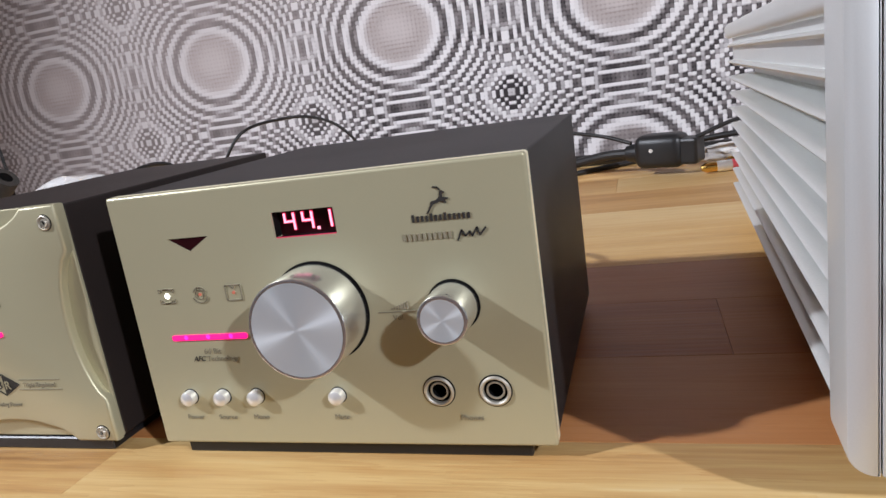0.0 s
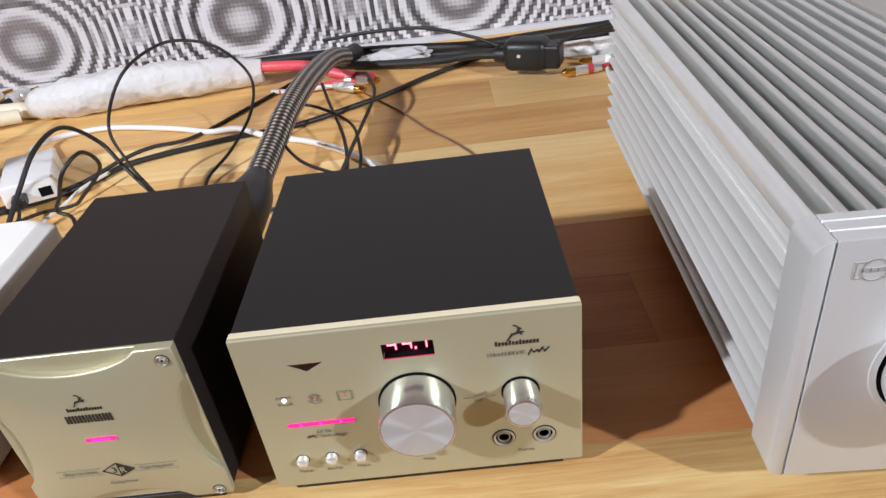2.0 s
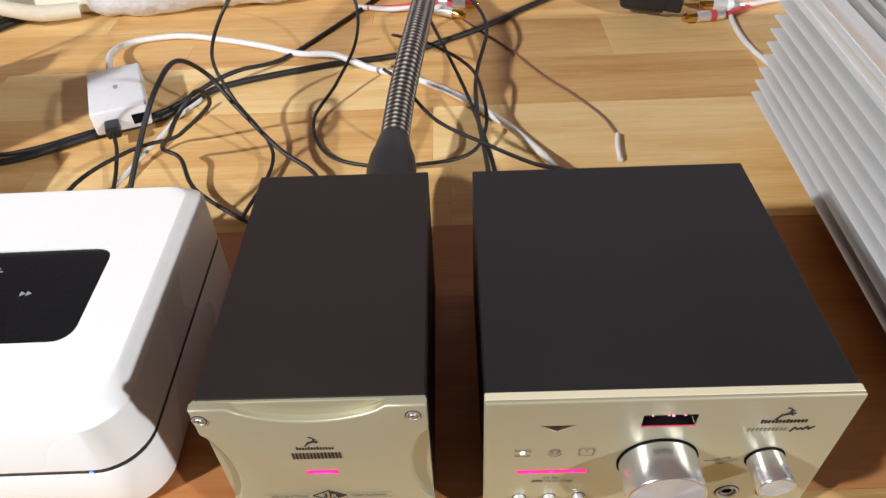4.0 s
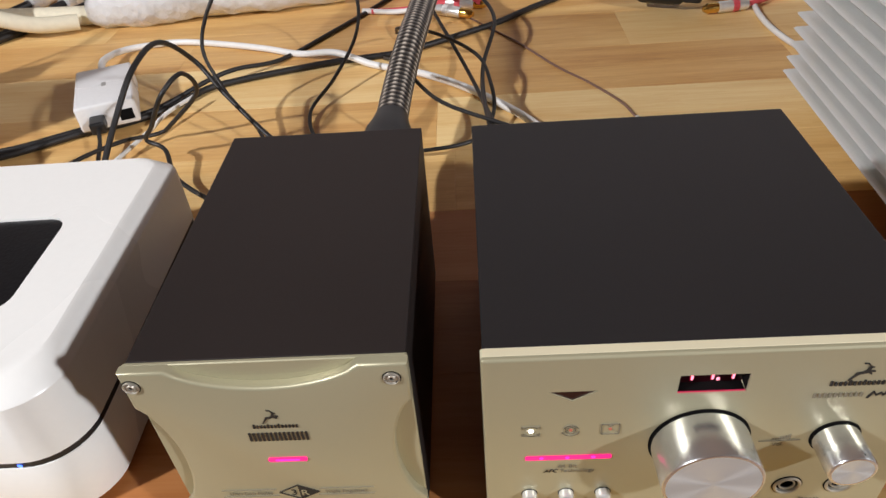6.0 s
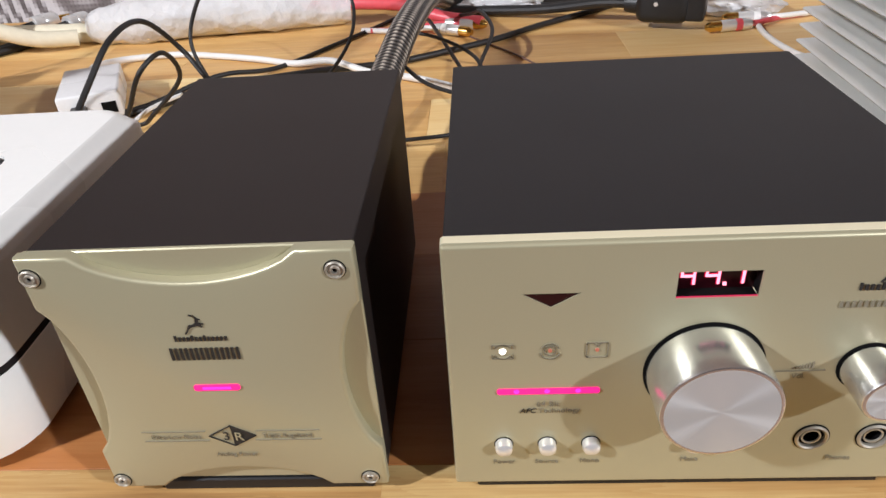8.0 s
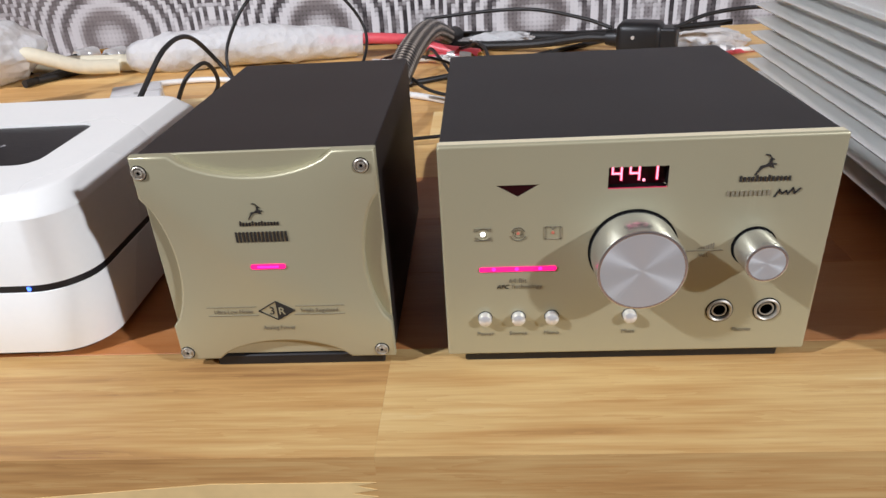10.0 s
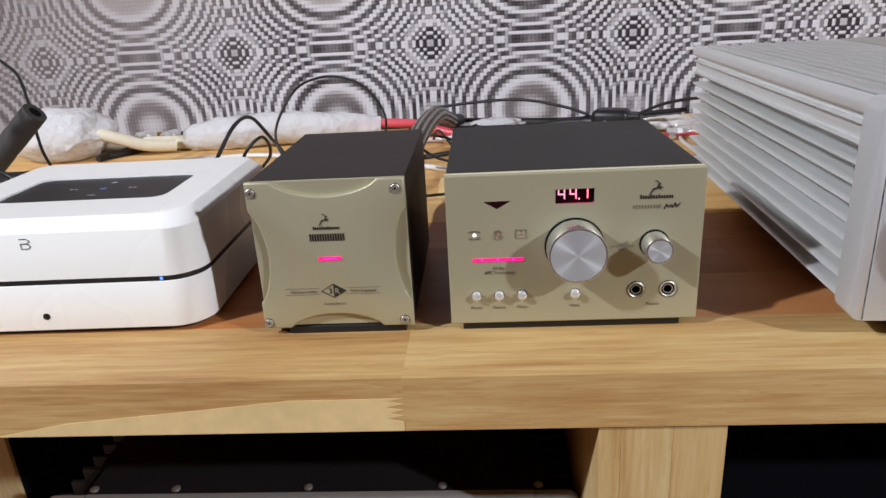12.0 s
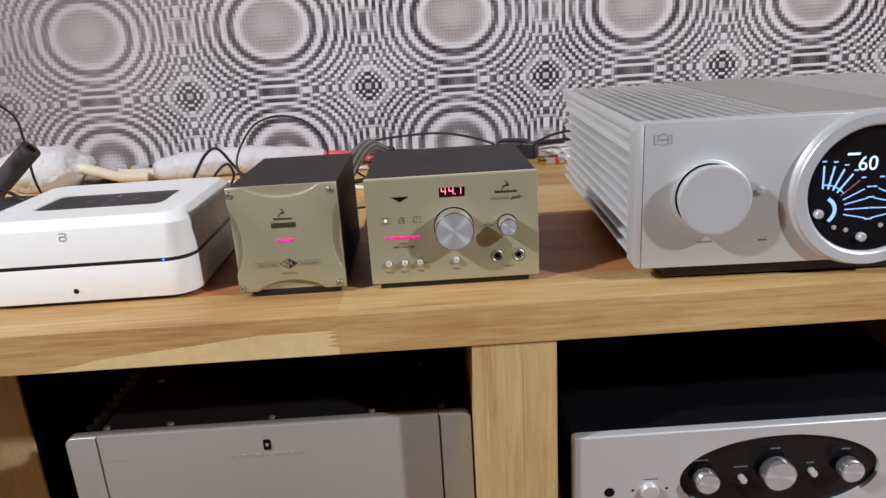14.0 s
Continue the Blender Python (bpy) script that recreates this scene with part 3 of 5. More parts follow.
def leaping_mark(parent, x, z, s):
    """A small dark leaping emblem as a plain shape."""
    body = [(-1.0, -1.0), (-0.60, -0.35), (-0.48, 0.0), (0.0, 0.10), (0.28, 0.30), (0.36, 0.72), (0.52, 0.86), (0.84, 0.68), (0.60, 0.58), (0.58, 0.28),
            (1.05, 0.22), (1.02, 0.08), (0.72, 0.08), (0.88, -0.22), (0.76, -0.26), (0.46, -0.02), (0.10, -0.14), (-0.22, -0.22), (-0.46, -0.46), (-0.86, -1.04)]
    bm = plate([(x + a * s, z + b * s) for a, b in body], [], -0.0004, 0.0)
    stroke([(x + 0.48 * s, z + 0.82 * s), (x + 0.22 * s, z + 1.14 * s), (x - 0.12 * s, z + 1.20 * s)], 0.12 * s, bm=bm)
    return part("emblem", bm, PRINT, parent, "small dark emblem")


def word_bar(parent, x0, x1, z0, z1, mat=PRINT, n=7, name="name_bar", tall=()):
    """A brand name as a row of plain blocks."""
    w = (x1 - x0) / n
    for k in range(n):
        part(name, strips([(x0 + k * w, x0 + (k + 0.52) * w, z0, z1 + (0.0006 if k in tall else 0))]), mat, parent)


# ---- champagne converter ----
def build_converter():
    d = thing("audio_converter", "black desktop audio converter with champagne front panel and round knobs", "audio converter", (0, 0, TOP))
    part("case", box(0.0008, 0.1642, 0.0062, 0.169, 0.0060, 0.1102, 0.0007, 2), BLACK_PAINT, d, "black powder-coated case")
    part("plinth", box(0.008, 0.155, 0.0035, 0.160, 0.0, 0.0058, 0.0006, 1), BLACK_PLASTIC, d, "black rubber plinth")
    dis = (0.0706, 0.0953, 0.0893, 0.0990)
    tri = [(0.0240, 0.0926), (0.0332, 0.0872), (0.0424, 0.0926)]
    holes = [rounded(*dis, 0.0004, 2), tri, ring_points(0.1241, 0.028, 0.0044), ring_points(0.145, 0.028, 0.0044)]
    part("front_panel", plate(rounded(0, 0.165, 0.006, 0.1106, 0.0012, 3), holes, 0.0, 0.0020, 0.0012, 3), CHAMPAGNE, d, "champagne brushed aluminium front panel")
    # rear layer of the panel, painted as if lit from above
    part("panel_edge", plate(rounded(0, 0.165, 0.006, 0.1106, 0.0012, 3), holes, 0.0021, 0.006, 0.0004, 1), CHAMPAGNE_LIT, d, "edge of the panel, coloured brighter for light from above")
    # sample-rate display, set back behind the panel
    disp = part("display", box(dis[0] - 0.001, dis[1] + 0.001, 0.0051, 0.0053, dis[2] - 0.001, dis[3] + 0.001), RED_GLASS, d, "dark red digital display reading 44.1")
    seg = mesh()

    halo = mesh()

    def digit(x, which):
        w, h, t = 0.0044, 0.0062, 0.0007
        z = 0.0912
        s = {"a": (0, w, h - t, h), "b": (w - t, w, h / 2, h), "c": (w - t, w, 0, h / 2), "d": (0, w, 0, t), "e": (0, t, 0, h / 2), "f": (0, t, h / 2, h), "g": (0, w, h / 2 - t / 2, h / 2 + t / 2)}
        for k in which:
            a, b, c, e = s[k]
            box(x + a, x + b, 0.0044, 0.0049, z + c, z + e, bm=seg)
            box(x + a - 0.0003, x + b + 0.0003, 0.00485, 0.0050, z + c - 0.0003, z + e + 0.0003, bm=halo)

    digit(0.0728, "fgbc")
    digit(0.0802, "fgbc")
    digit(0.0876, "bc")
    box(0.0858, 0.0868, 0.0044, 0.0050, 0.0906, 0.0916, bm=seg)
    part("display_liner", strips([(dis[0], dis[1], dis[2] - 0.0002, dis[2] + 0.00008), (dis[0], dis[1], dis[3] - 0.00008, dis[3] + 0.0002), (dis[0] - 0.0002, dis[0] + 0.00008, dis[2], dis[3]), (dis[1] - 0.00008, dis[1] + 0.0002, dis[2], dis[3])], 0.0008, 0.0052), HOLE, disp)
    part("digit_glow", halo, glowing("red_digit_glow", (1.0, 0.0, 0.08), 0.7), disp)
    part("digits", seg, DIGIT, disp, "glowing red digits 44.1")
    # glowing strip imitates the digits' red haze on the lower edge
    part("display_haze", box(dis[0] + 0.0003, dis[1] - 0.0003, 0.0004, 0.0008, dis[2] - 0.0004, dis[2] + 0.0003), DISPLAY_HAZE, disp)
    part("indicator_window", plate([(0.0236, 0.0929), (0.0332, 0.0868), (0.0428, 0.0929)], [], 0.0005, 0.0015), RED_GLASS, d, "dark red triangular window")
    # three source icons with their lights
    ic = part("icon", stroke(arc(0.0181, 0.070, 0.0029, 35, 145), 0.00035, bm=stroke(arc(0.0181, 0.070, 0.0029, 215, 325), 0.00035)), PRINT_SOFT, d)
    for s in (-1, 1):
        join_bm = stroke([(0.0181 - 0.0034, 0.070 + s * 0.0014), (0.0181 - 0.0034, 0.070 + s * 0.0028), (0.0181 + 0.0034, 0.070 + s * 0.0028), (0.0181 + 0.0034, 0.070 + s * 0.0014)], 0.00035)
        part("icon_frame", join_bm, PRINT_SOFT, ic)
    ic2 = part("icon", stroke(arc(0.0333, 0.070, 0.0029, 20, 160), 0.0004, bm=stroke(arc(0.0333, 0.070, 0.0034, 200, 340), 0.0004)), PRINT_SOFT, d)
    part("icon_ring", stroke(arc(0.0333, 0.070, 0.0019, 0, 360, 20), 0.0003), PRINT_SOFT, ic2)
    ic3 = part("icon", stroke(rounded(0.0449, 0.0517, 0.0670, 0.0730, 0.0005, 2), 0.0004, closed=True), PRINT_SOFT, d)
    part("icon_arrow", stroke([(0.0470, 0.0728), (0.0483, 0.0716), (0.0496, 0.0728)], 0.0004), PRINT_SOFT, ic3)
    for x, mat in ((0.0181, LED_WHITE), (0.0333, LED_DIM), (0.0483, LED_DIM)):
        r = 0.0012 if mat is LED_WHITE else 0.0007
        part("indicator_light", lathe([(r, 0), (r * 0.8, 0.0005), (0, 0.0007)], facing(x, 0, 0.070), 16), mat, d)
    bar = part("light_bar", plate(rounded(0.0160, 0.0502, 0.0513, 0.0536, 0.0008, 3), [], -0.0005, 0.0), LED_PINK, d, "glowing pink light bar")
    for x in (0.0225, 0.0327, 0.0430):
        part("light_spot", lathe([(0.0010, 0.0005), (0, 0.00065)], facing(x, 0, 0.0526), 12), LED_CORE, bar)
    lettering("caption", "64 Bit", 0.0331, 0.0454, 0.0033, PRINT_SOFT, d)
    lettering("caption", "AFC", 0.0263, 0.0424, 0.0030, PRINT, d, shear=0.25)
    lettering("caption", "Technology", 0.0370, 0.0424, 0.0030, PRINT_SOFT, d)
    # push buttons
    for x, word in ((0.0180, "Power"), (0.0333, "Source"), (0.0486, "Mono"), (0.0838, "Mute")):
        b = part("push_button", lathe([(0.0031, 0.0), (0.0031, 0.0024), (0.0028, 0.0034), (0.0017, 0.0041), (0, 0.0043)], facing(x, 0, 0.0270), 28), CHROME, d, "small round silver button", 40)
        part("button_gap", lathe([(0.0034, 0), (0.0034, 0.0002), (0.0029, 0.00022)], facing(x, 0, 0.0270), 28), HOLE, b)
        lettering("caption", word, x, 0.0170, 0.0030, PRINT_SOFT, d)
    turned_knob(d, "volume_knob", 0.0830, 0.0605, 0.0186, 0.0195, 0.0194, label="large spun aluminium volume knob")
    turned_knob(d, "volume_knob", 0.1343, 0.0605, 0.0088, 0.0160, 0.0095, label="small spun aluminium knob with a dot")
    part("knob_dot", lathe([(0.0005, 0.0), (0, 0.0002)], Matrix.Translation((0.1366, -0.0140, 0.0605 + 0.00845)), 8), HOLE, d)
    vol = part("volume_scale", stroke([(0.1060, 0.0590), (0.1215, 0.0592)], 0.0003), PRINT_SOFT, d)
    part("scale_steps", strips([(0.1110 + 0.0010 * k, 0.1116 + 0.0010 * k, 0.0600, 0.0604 + 0.0004 * k) for k in range(7)]), PRINT_SOFT, vol)
    lettering("caption", "Vol.", 0.1135, 0.0560, 0.0028, PRINT_SOFT, d)
    # headphone sockets
    for x in (0.1241, 0.145):
        j = part("headphone_socket", lathe([(0.0057, 0), (0.0057, 0.0006), (0.0050, 0.0010), (0.0044, 0.0006), (0.0043, -0.002)], facing(x, 0, 0.028), 40), STEEL, d, "steel-ringed headphone socket", 35)
        part("socket_bore", lathe([(0.0044, -0.0006), (0.0033, -0.0006), (0.0032, -0.0055), (0, -0.0055)], facing(x, 0, 0.028), 28), HOLE, j)
        part("socket_lip", lathe([(0.0034, -0.0005), (0.0033, 0.0001), (0.0028, 0.0001), (0.0027, -0.0005)], facing(x, 0, 0.028), 28), STEEL, j, smooth=35)
        part("socket_ring", lathe([(0.0061, 0), (0.0061, 0.0003), (0.0056, 0.00035)], facing(x, 0, 0.028), 40), HOLE, j)
    lettering("caption", "Phones", 0.1352, 0.0166, 0.0030, PRINT_SOFT, d)
    leaping_mark(d, 0.1335, 0.0975, 0.0040)
    word_bar(d, 0.1240, 0.1452, 0.0908, 0.0928, PRINT, 13, tall=(0, 4, 7))
    word_bar(d, 0.1197, 0.1380, 0.0845, 0.0868, PRINT_SOFT, 10)
    part("name_bar", stroke([(0.1392, 0.0835), (0.1408, 0.0868), (0.1420, 0.0848), (0.1436, 0.0862), (0.1444, 0.0846), (0.1462, 0.0874), (0.1470, 0.0848), (0.1492, 0.0872)], 0.0006), PRINT, d)
    return d


build_converter()


# ---- champagne power supply ----
def build_supply():
    d = thing("power_supply", "black linear power supply with a scalloped champagne front panel", "power supply", (-0.1305, 0, TOP))
    W, Z0, Z1 = 0.105, 0.006, 0.111
    part("case", box(0.0008, W - 0.0008, 0.0062, 0.170, 0.0060, 0.1102, 0.0007, 2), BLACK_PAINT_WARM, d, "black powder-coated case")
    part("plinth", box(0.016, W - 0.006, 0.0035, 0.160, 0.0, 0.0058, 0.0006, 1), BLACK_PLASTIC, d, "black rubber plinth")

    def bite(a, b, depth, n=16):
        """Points of a shallow arc between two places on an edge."""
        out = []
        for k in range(n + 1):
            s = -1 + 2 * k / n
            out.append((a + (b - a) * k / n, depth * (1 - s * s) ** 0.75))
        return out

    outline = [(0, Z0)]
    outline += [(x, Z0 + q) for x, q in bite(0.019, 0.084, 0.010)]
    outline += [(W, Z0)]
    outline += [(W - q, z) for z, q in bite(0.0255, 0.0915, 0.0095)]
    outline += [(W, Z1)]
    outline += [(x, Z1 - q) for x, q in bite(0.087, 0.017, 0.0105)]
    outline += [(0, Z1)]
    outline += [(q, z) for z, q in bite(0.0915, 0.0255, 0.0095)]
    part("front_panel", plate(outline, [], 0.0, 0.0042, 0.0014, 3), CHAMPAGNE, d, "champagne front panel with four scalloped edges", 40)
    part("back_plate", box(0.0004, W - 0.0004, 0.0043, 0.0061, Z0 + 0.0004, Z1 - 0.0004, 0.0004, 1), CHAMPAGNE, d)
    for x, z in ((0.0036, 0.1040), (0.0988, 0.1040), (0.0036, 0.0105), (0.0988, 0.0105)):
        screw(d, x, z, 0.0031)
    leaping_mark(d, 0.0500, 0.0842, 0.0034)
    word_bar(d, 0.0425, 0.0605, 0.0778, 0.0794, PRINT, 13, tall=(0, 4, 7))
    word_bar(d, 0.0395, 0.0635, 0.0698, 0.0748, PRINT, 14)
    bar = part("light_bar", plate(rounded(0.0435, 0.0595, 0.0560, 0.0585, 0.0009, 3), [], -0.0005, 0.0), LED_PINK, d, "glowing pink light bar")
    part("light_spot", plate(rounded(0.0465, 0.0565, 0.0567, 0.0578, 0.0004, 2), [], -0.0007, -0.0004), LED_CORE, bar)
    part("rule", strips([(0.0185, 0.0420, 0.0358, 0.0360), (0.0185, 0.0425, 0.0312, 0.0314), (0.0605, 0.0835, 0.0358, 0.0360), (0.0595, 0.0835, 0.0312, 0.0314)]), PRINT_SOFT, d)
    lettering("caption", "Ultra-Low Noise", 0.0308, 0.0325, 0.0030, PRINT_SOFT, d, squeeze=0.9)
    lettering("caption", "Triple Regulated", 0.0715, 0.0325, 0.0030, PRINT_SOFT, d, squeeze=0.9)
    lettering("caption", "Analog Power", 0.0512, 0.0232, 0.0030, PRINT_SOFT, d, squeeze=0.9)
    cx, cz = 0.0515, 0.0336
    dia = part("diamond", stroke([(cx - 0.0085, cz), (cx, cz + 0.0050), (cx + 0.0085, cz), (cx, cz - 0.0050)], 0.0004, closed=True), PRINT, d)
    part("diamond_half", plate([(cx, cz - 0.0046), (cx + 0.0080, cz), (cx, cz + 0.0046)], [], -0.0003, 0.0), PRINT, dia)
    lettering("caption", "3", cx - 0.0022, cz - 0.0019, 0.0056, PRINT, d)
    lettering("caption", "R", cx + 0.0024, cz - 0.0019, 0.0056, CHAMPAGNE, d, y=-0.0006)
    return d


build_supply()


# ---- white streaming player ----
def build_streamer():
    d = thing("network_player", "white lacquered network music player with a dark glass top panel", "music player", (-0.3925, 0.0085, TOP), 0.8)
    W, D = 0.2165, 0.190
    foot = [(x, y) for x, y in rounded(0.006, W - 0.006, 0.006, D - 0.006, 0.024, 6)]
    part("base", slab(foot, 0.0, 0.0055), BLACK_PLASTIC, d, "black rubber base")
    body = rounded(0, W, 0, D, (0.026, 0.026, 0.014, 0.014), 10)
    part("lower_shell", slab(body, 0.0045, 0.0402, 0.0008, 2), WHITE_GLOSS, d, "white lacquered lower shell", 40)
    part("slot", slab(rounded(0.0005, W - 0.0005, 0.0005, D - 0.0005, (0.0258, 0.0258, 0.0138, 0.0138), 10), 0.0398, 0.0443), BLACK_PLASTIC, d, "black slot all round")
    # upper shell: the rim rolls over a broad chamfer to the flat top
    b = mesh()
    rings = []
    for inset, z in ((0.0, 0.0440), (0.0, 0.0782), (0.0004, 0.0792), (0.0074, 0.0870), (0.0088, 0.0878), (0.0120, 0.0878)):
        rings.append([b.verts.new((x, y, z)) for x, y in rounded(inset, W - inset, inset, D - inset, (0.026, 0.026, 0.014, 0.014), 10)])
    # top with an opening for the glass panel
    gx0, gx1, gy0, gy1 = 0.0440, 0.1775, 0.0505, 0.1240
    for r0, r1 in zip(rings, rings[1:]):
        for i in range(len(r0)):
            k = (i + 1) % len(r0)
            b.faces.new((r0[i], r0[k], r1[k], r1[i]))
    b.faces.new(rings[0][::-1])
    hole = [b.verts.new((x, y, 0.0878)) for x, y in rounded(gx0, gx1, gy0, gy1, 0.011, 6)]
    edges = [b.edges.get((rings[-1][i], rings[-1][(i + 1) % len(rings[-1])])) for i in range(len(rings[-1]))]
    edges += [b.edges.new((hole[i], hole[(i + 1) % len(hole)])) for i in range(len(hole))]
    bmesh.ops.triangle_fill(b, use_beauty=True, use_dissolve=False, edges=edges)
    lower = [b.verts.new((v.co.x, v.co.y, 0.0861)) for v in hole]
    for i in range(len(hole)):
        k = (i + 1) % len(hole)
        b.faces.new((hole[i], hole[k], lower[k], lower[i]))
    bmesh.ops.recalc_face_normals(b, faces=b.faces[:])
    part("upper_shell", b, WHITE_GLOSS, d, "white lacquered upper shell", 24)
    glass = part("touch_panel", slab(rounded(gx0 - 0.001, gx1 + 0.001, gy0 - 0.001, gy1 + 0.001, 0.012, 6), 0.0846, 0.0864), TOUCH, d, "dark patterned glass touch panel with lit symbols")
    cx, cy, zz = 0.113, 0.088, 0.0865
    sym = mesh()
    box(cx - 0.003, cx + 0.003, cy + 0.0185, cy + 0.0193, zz, zz + 0.0002, bm=sym)
    box(cx - 0.0004, cx + 0.0004, cy + 0.0160, cy + 0.0220, zz, zz + 0.0002, bm=sym)
    box(cx - 0.003, cx + 0.003, cy - 0.0195, cy - 0.0187, zz, zz + 0.0002, bm=sym)
    for s in (-1, 1):
        for k in (0.0, 0.0035):
            x = cx + s * (0.0215 + k)
            v = [sym.verts.new(p) for p in ((x, cy - 0.002, zz + 0.0002), (x + s * 0.0032, cy, zz + 0.0002), (x, cy + 0.002, zz + 0.0002))]
            sym.faces.new(v if s > 0 else v[::-1])
    tagged(part("symbol", sym, glowing("dim_white_symbol", (0.9, 0.9, 1.0), 0.35), glass), "lit white touch symbols", kind="stuff")
    ps = mesh()
    for s in (-0.0018, 0.0008):
        box(cx + s, cx + s + 0.001, cy - 0.0025, cy + 0.0025, zz, zz + 0.0002, bm=ps)
    part("pause_symbol", ps, glowing("dim_blue_symbol", (0.2, 0.3, 1.0), 0.5), glass, "lit blue pause symbol")
    # emblem, sensor and light on the front
    x, z = 0.0985, 0.0715
    part("emblem", stroke([(x - 0.0038, z + 0.0036), (x + 0.0012, z + 0.0036), (x + 0.0034, z + 0.0020), (x + 0.0012, z + 0.0002), (x - 0.0034, z + 0.0002),
                           (x + 0.0012, z + 0.0002), (x + 0.0034, z - 0.0018), (x + 0.0012, z - 0.0036), (x - 0.0034, z - 0.0036)], 0.0005, bm=stroke([(x - 0.0034, z - 0.0036), (x - 0.0034, z - 0.0002)], 0.0005)),
         PRINT_GREY, d, "small grey emblem")
    part("sensor", lathe([(0.0026, 0), (0.0026, 0.0004), (0, 0.0005)], facing(0.0995, 0, 0.0155), 20), SMOKED, d, "round black sensor window")
    part("status_light", lathe([(0.0012, 0), (0, 0.0006)], facing(0.1895, -0.0002, 0.0423), 12), LED_BLUE, d, "small blue status light")
    return d


build_streamer()


# ---- large silver amplifier ----
def build_amplifier():
    d = thing("integrated_amplifier", "large silver amplifier with ribbed top and finned sides", "amplifier", (0.2470, -0.0305, TOP), -2.4)
    W, D, Z0, Z1 = 0.442, 0.430, 0.0160, 0.1520
    # front: three thin plates one behind the other, with rounded end blocks
    part("front_panel", plate(rounded(0.0091, W - 0.0091, Z0, Z1, 0.0005, 1), [], 0.0, 0.0065, 0.0006, 2), SILVER, d, "satin silver aluminium front panel", 40)
    for k in range(2):
        y = 0.0078 + 0.0072 * k
        part("front_layer", box(0.0091, W - 0.0091, y, y + 0.0058, Z0, Z1 - 0.0003, 0.0005, 1), SILVER, d)
    part("front_core", box(0.012, W - 0.012, 0.005, 0.0205, Z0 + 0.002, Z1 - 0.0030), SILVER_FIN, d)
    for s in (0, 1):
        pts = rounded(0.0006, 0.0088, Z0, Z1 - 0.0005, (0.0075, 0.0004, 0.0004, 0.0075), 8)
        if s:
            pts = [(W - x, z) for x, z in pts][::-1]
        part("end_block", plate(pts, [], 0.0, 0.021, 0.0008, 2), SILVER, d, "rounded silver end block", 24)
    part("body", box(0.028, W - 0.028, 0.021, D, Z0 + 0.003, 0.1175), SILVER_FIN, d, "silver aluminium body")
    # finned sides
    for s in (0, 1):
        side = part("side_wall", box(*((0.024, 0.029) if not s else (W - 0.029, W - 0.024)), 0.021, D, Z0 + 0.003, 0.1170), SILVER_FIN, d)
        fins = 10
        for k in range(fins):
            z = 0.0215 + k * 0.01240
            prof = [(0.026, z - 0.0020), (0.010, z - 0.0014), (0.0052, z - 0.0012), (0.0042, z), (0.0052, z + 0.0012), (0.010, z + 0.0014), (0.026, z + 0.0020)]
            if s:
                prof = [(W - x, q) for x, q in prof][::-1]
            part("fin", plate(prof, [], 0.0212, D - 0.003), SILVER_FIN, d, smooth=50)
        prof = rounded(0.0030, 0.0116, 0.1385, 0.1502, (0.0035, 0.0005, 0.0034, 0.0048), 6)
        if s:
            prof = [(W - x, q) for x, q in prof][::-1]
        part("top_edge_fin", plate(prof, [], 0.0212, D), SILVER_FIN, d, "rounded top edge fin", 40)
    part("top_floor", box(0.0085, W - 0.0085, 0.0212, D - 0.001, 0.1176, 0.1200), SILVER_FIN, d)
    for x in (0.0086, W - 0.0113):
        part("edge_web", box(x, x + 0.0027, 0.0212, D - 0.001, 0.1200, 0.1388), SILVER_FIN, d)
    # ribs along the top, with a plain cover in the middle
    for k in range(12):
        for s in (0, 1):
            x = 0.0219 + k * 0.0119
            x = W - x if s else x
            r = 0.0026 if k == 0 else 0.0019
            prof = [(x - 0.0012, 0.1199), (x - 0.0011, 0.1440), (x - r, 0.1470)]
            prof += [(x + r * math.cos(a), 0.1482 + r * math.sin(a)) for a in (2.9, 2.5, 2.1, 1.75, 1.4, 1.0, 0.6, 0.2)]
            prof += [(x + r, 0.1470), (x + 0.0011, 0.1440), (x + 0.0012, 0.1199)]
            part("top_rib", plate(prof, [], 0.0212, D), SILVER_RIB, d, smooth=50)
    part("top_cover", box(0.1600, W - 0.1600, 0.0212, D, 0.1199, 0.1498, 0.001, 2), SILVER_DULL, d, "plain silver top cover")
    # added black block: darkens the recess underneath like the shade there
    part("plinth", box(0.034, W - 0.034, 0.012, D - 0.02, 0.0030, Z0 + 0.0005), BLACK_PLASTIC, d, "black block filling the recess for the shade under the amplifier")
    for x in (0.055, 0.36):
        for y in (0.03, 0.36):
            part("foot", lathe([(0.021, 0.0), (0.022, 0.002), (0.022, 0.0185), (0, 0.0185)], Matrix.Translation((x + 0.01, y + 0.02, 0)), 32), BLACK_PLASTIC, d, "black round foot")
    # round meter
    cx, cz = 0.2125, 0.0828
    part("meter_flare", lathe([(0.0722, 0.0), (0.0716, 0.0010), (0.0706, 0.0022), (0.0698, 0.0040)], facing(cx, 0, cz), 96), SILVER, d, "flared collar round the meter", 60)
    ring = part("meter_ring", lathe([(0.0697, 0.0), (0.0697, 0.0080), (0.0690, 0.0088), (0.0602, 0.0084), (0.0588, 0.0076), (0.0578, 0.0062), (0.0576, 0.0020)], facing(cx, 0, cz), 96), SILVER, d, "raised silver ring of the meter", 22)
    part("meter_glass", lathe([(0.0580, 0.0040), (0, 0.0040)], facing(cx, 0, cz), 72), SMOKED, ring, "dark round meter glass")
    y = -0.0044
    marks, marks2, white, red = mesh(), mesh(), mesh(), mesh()
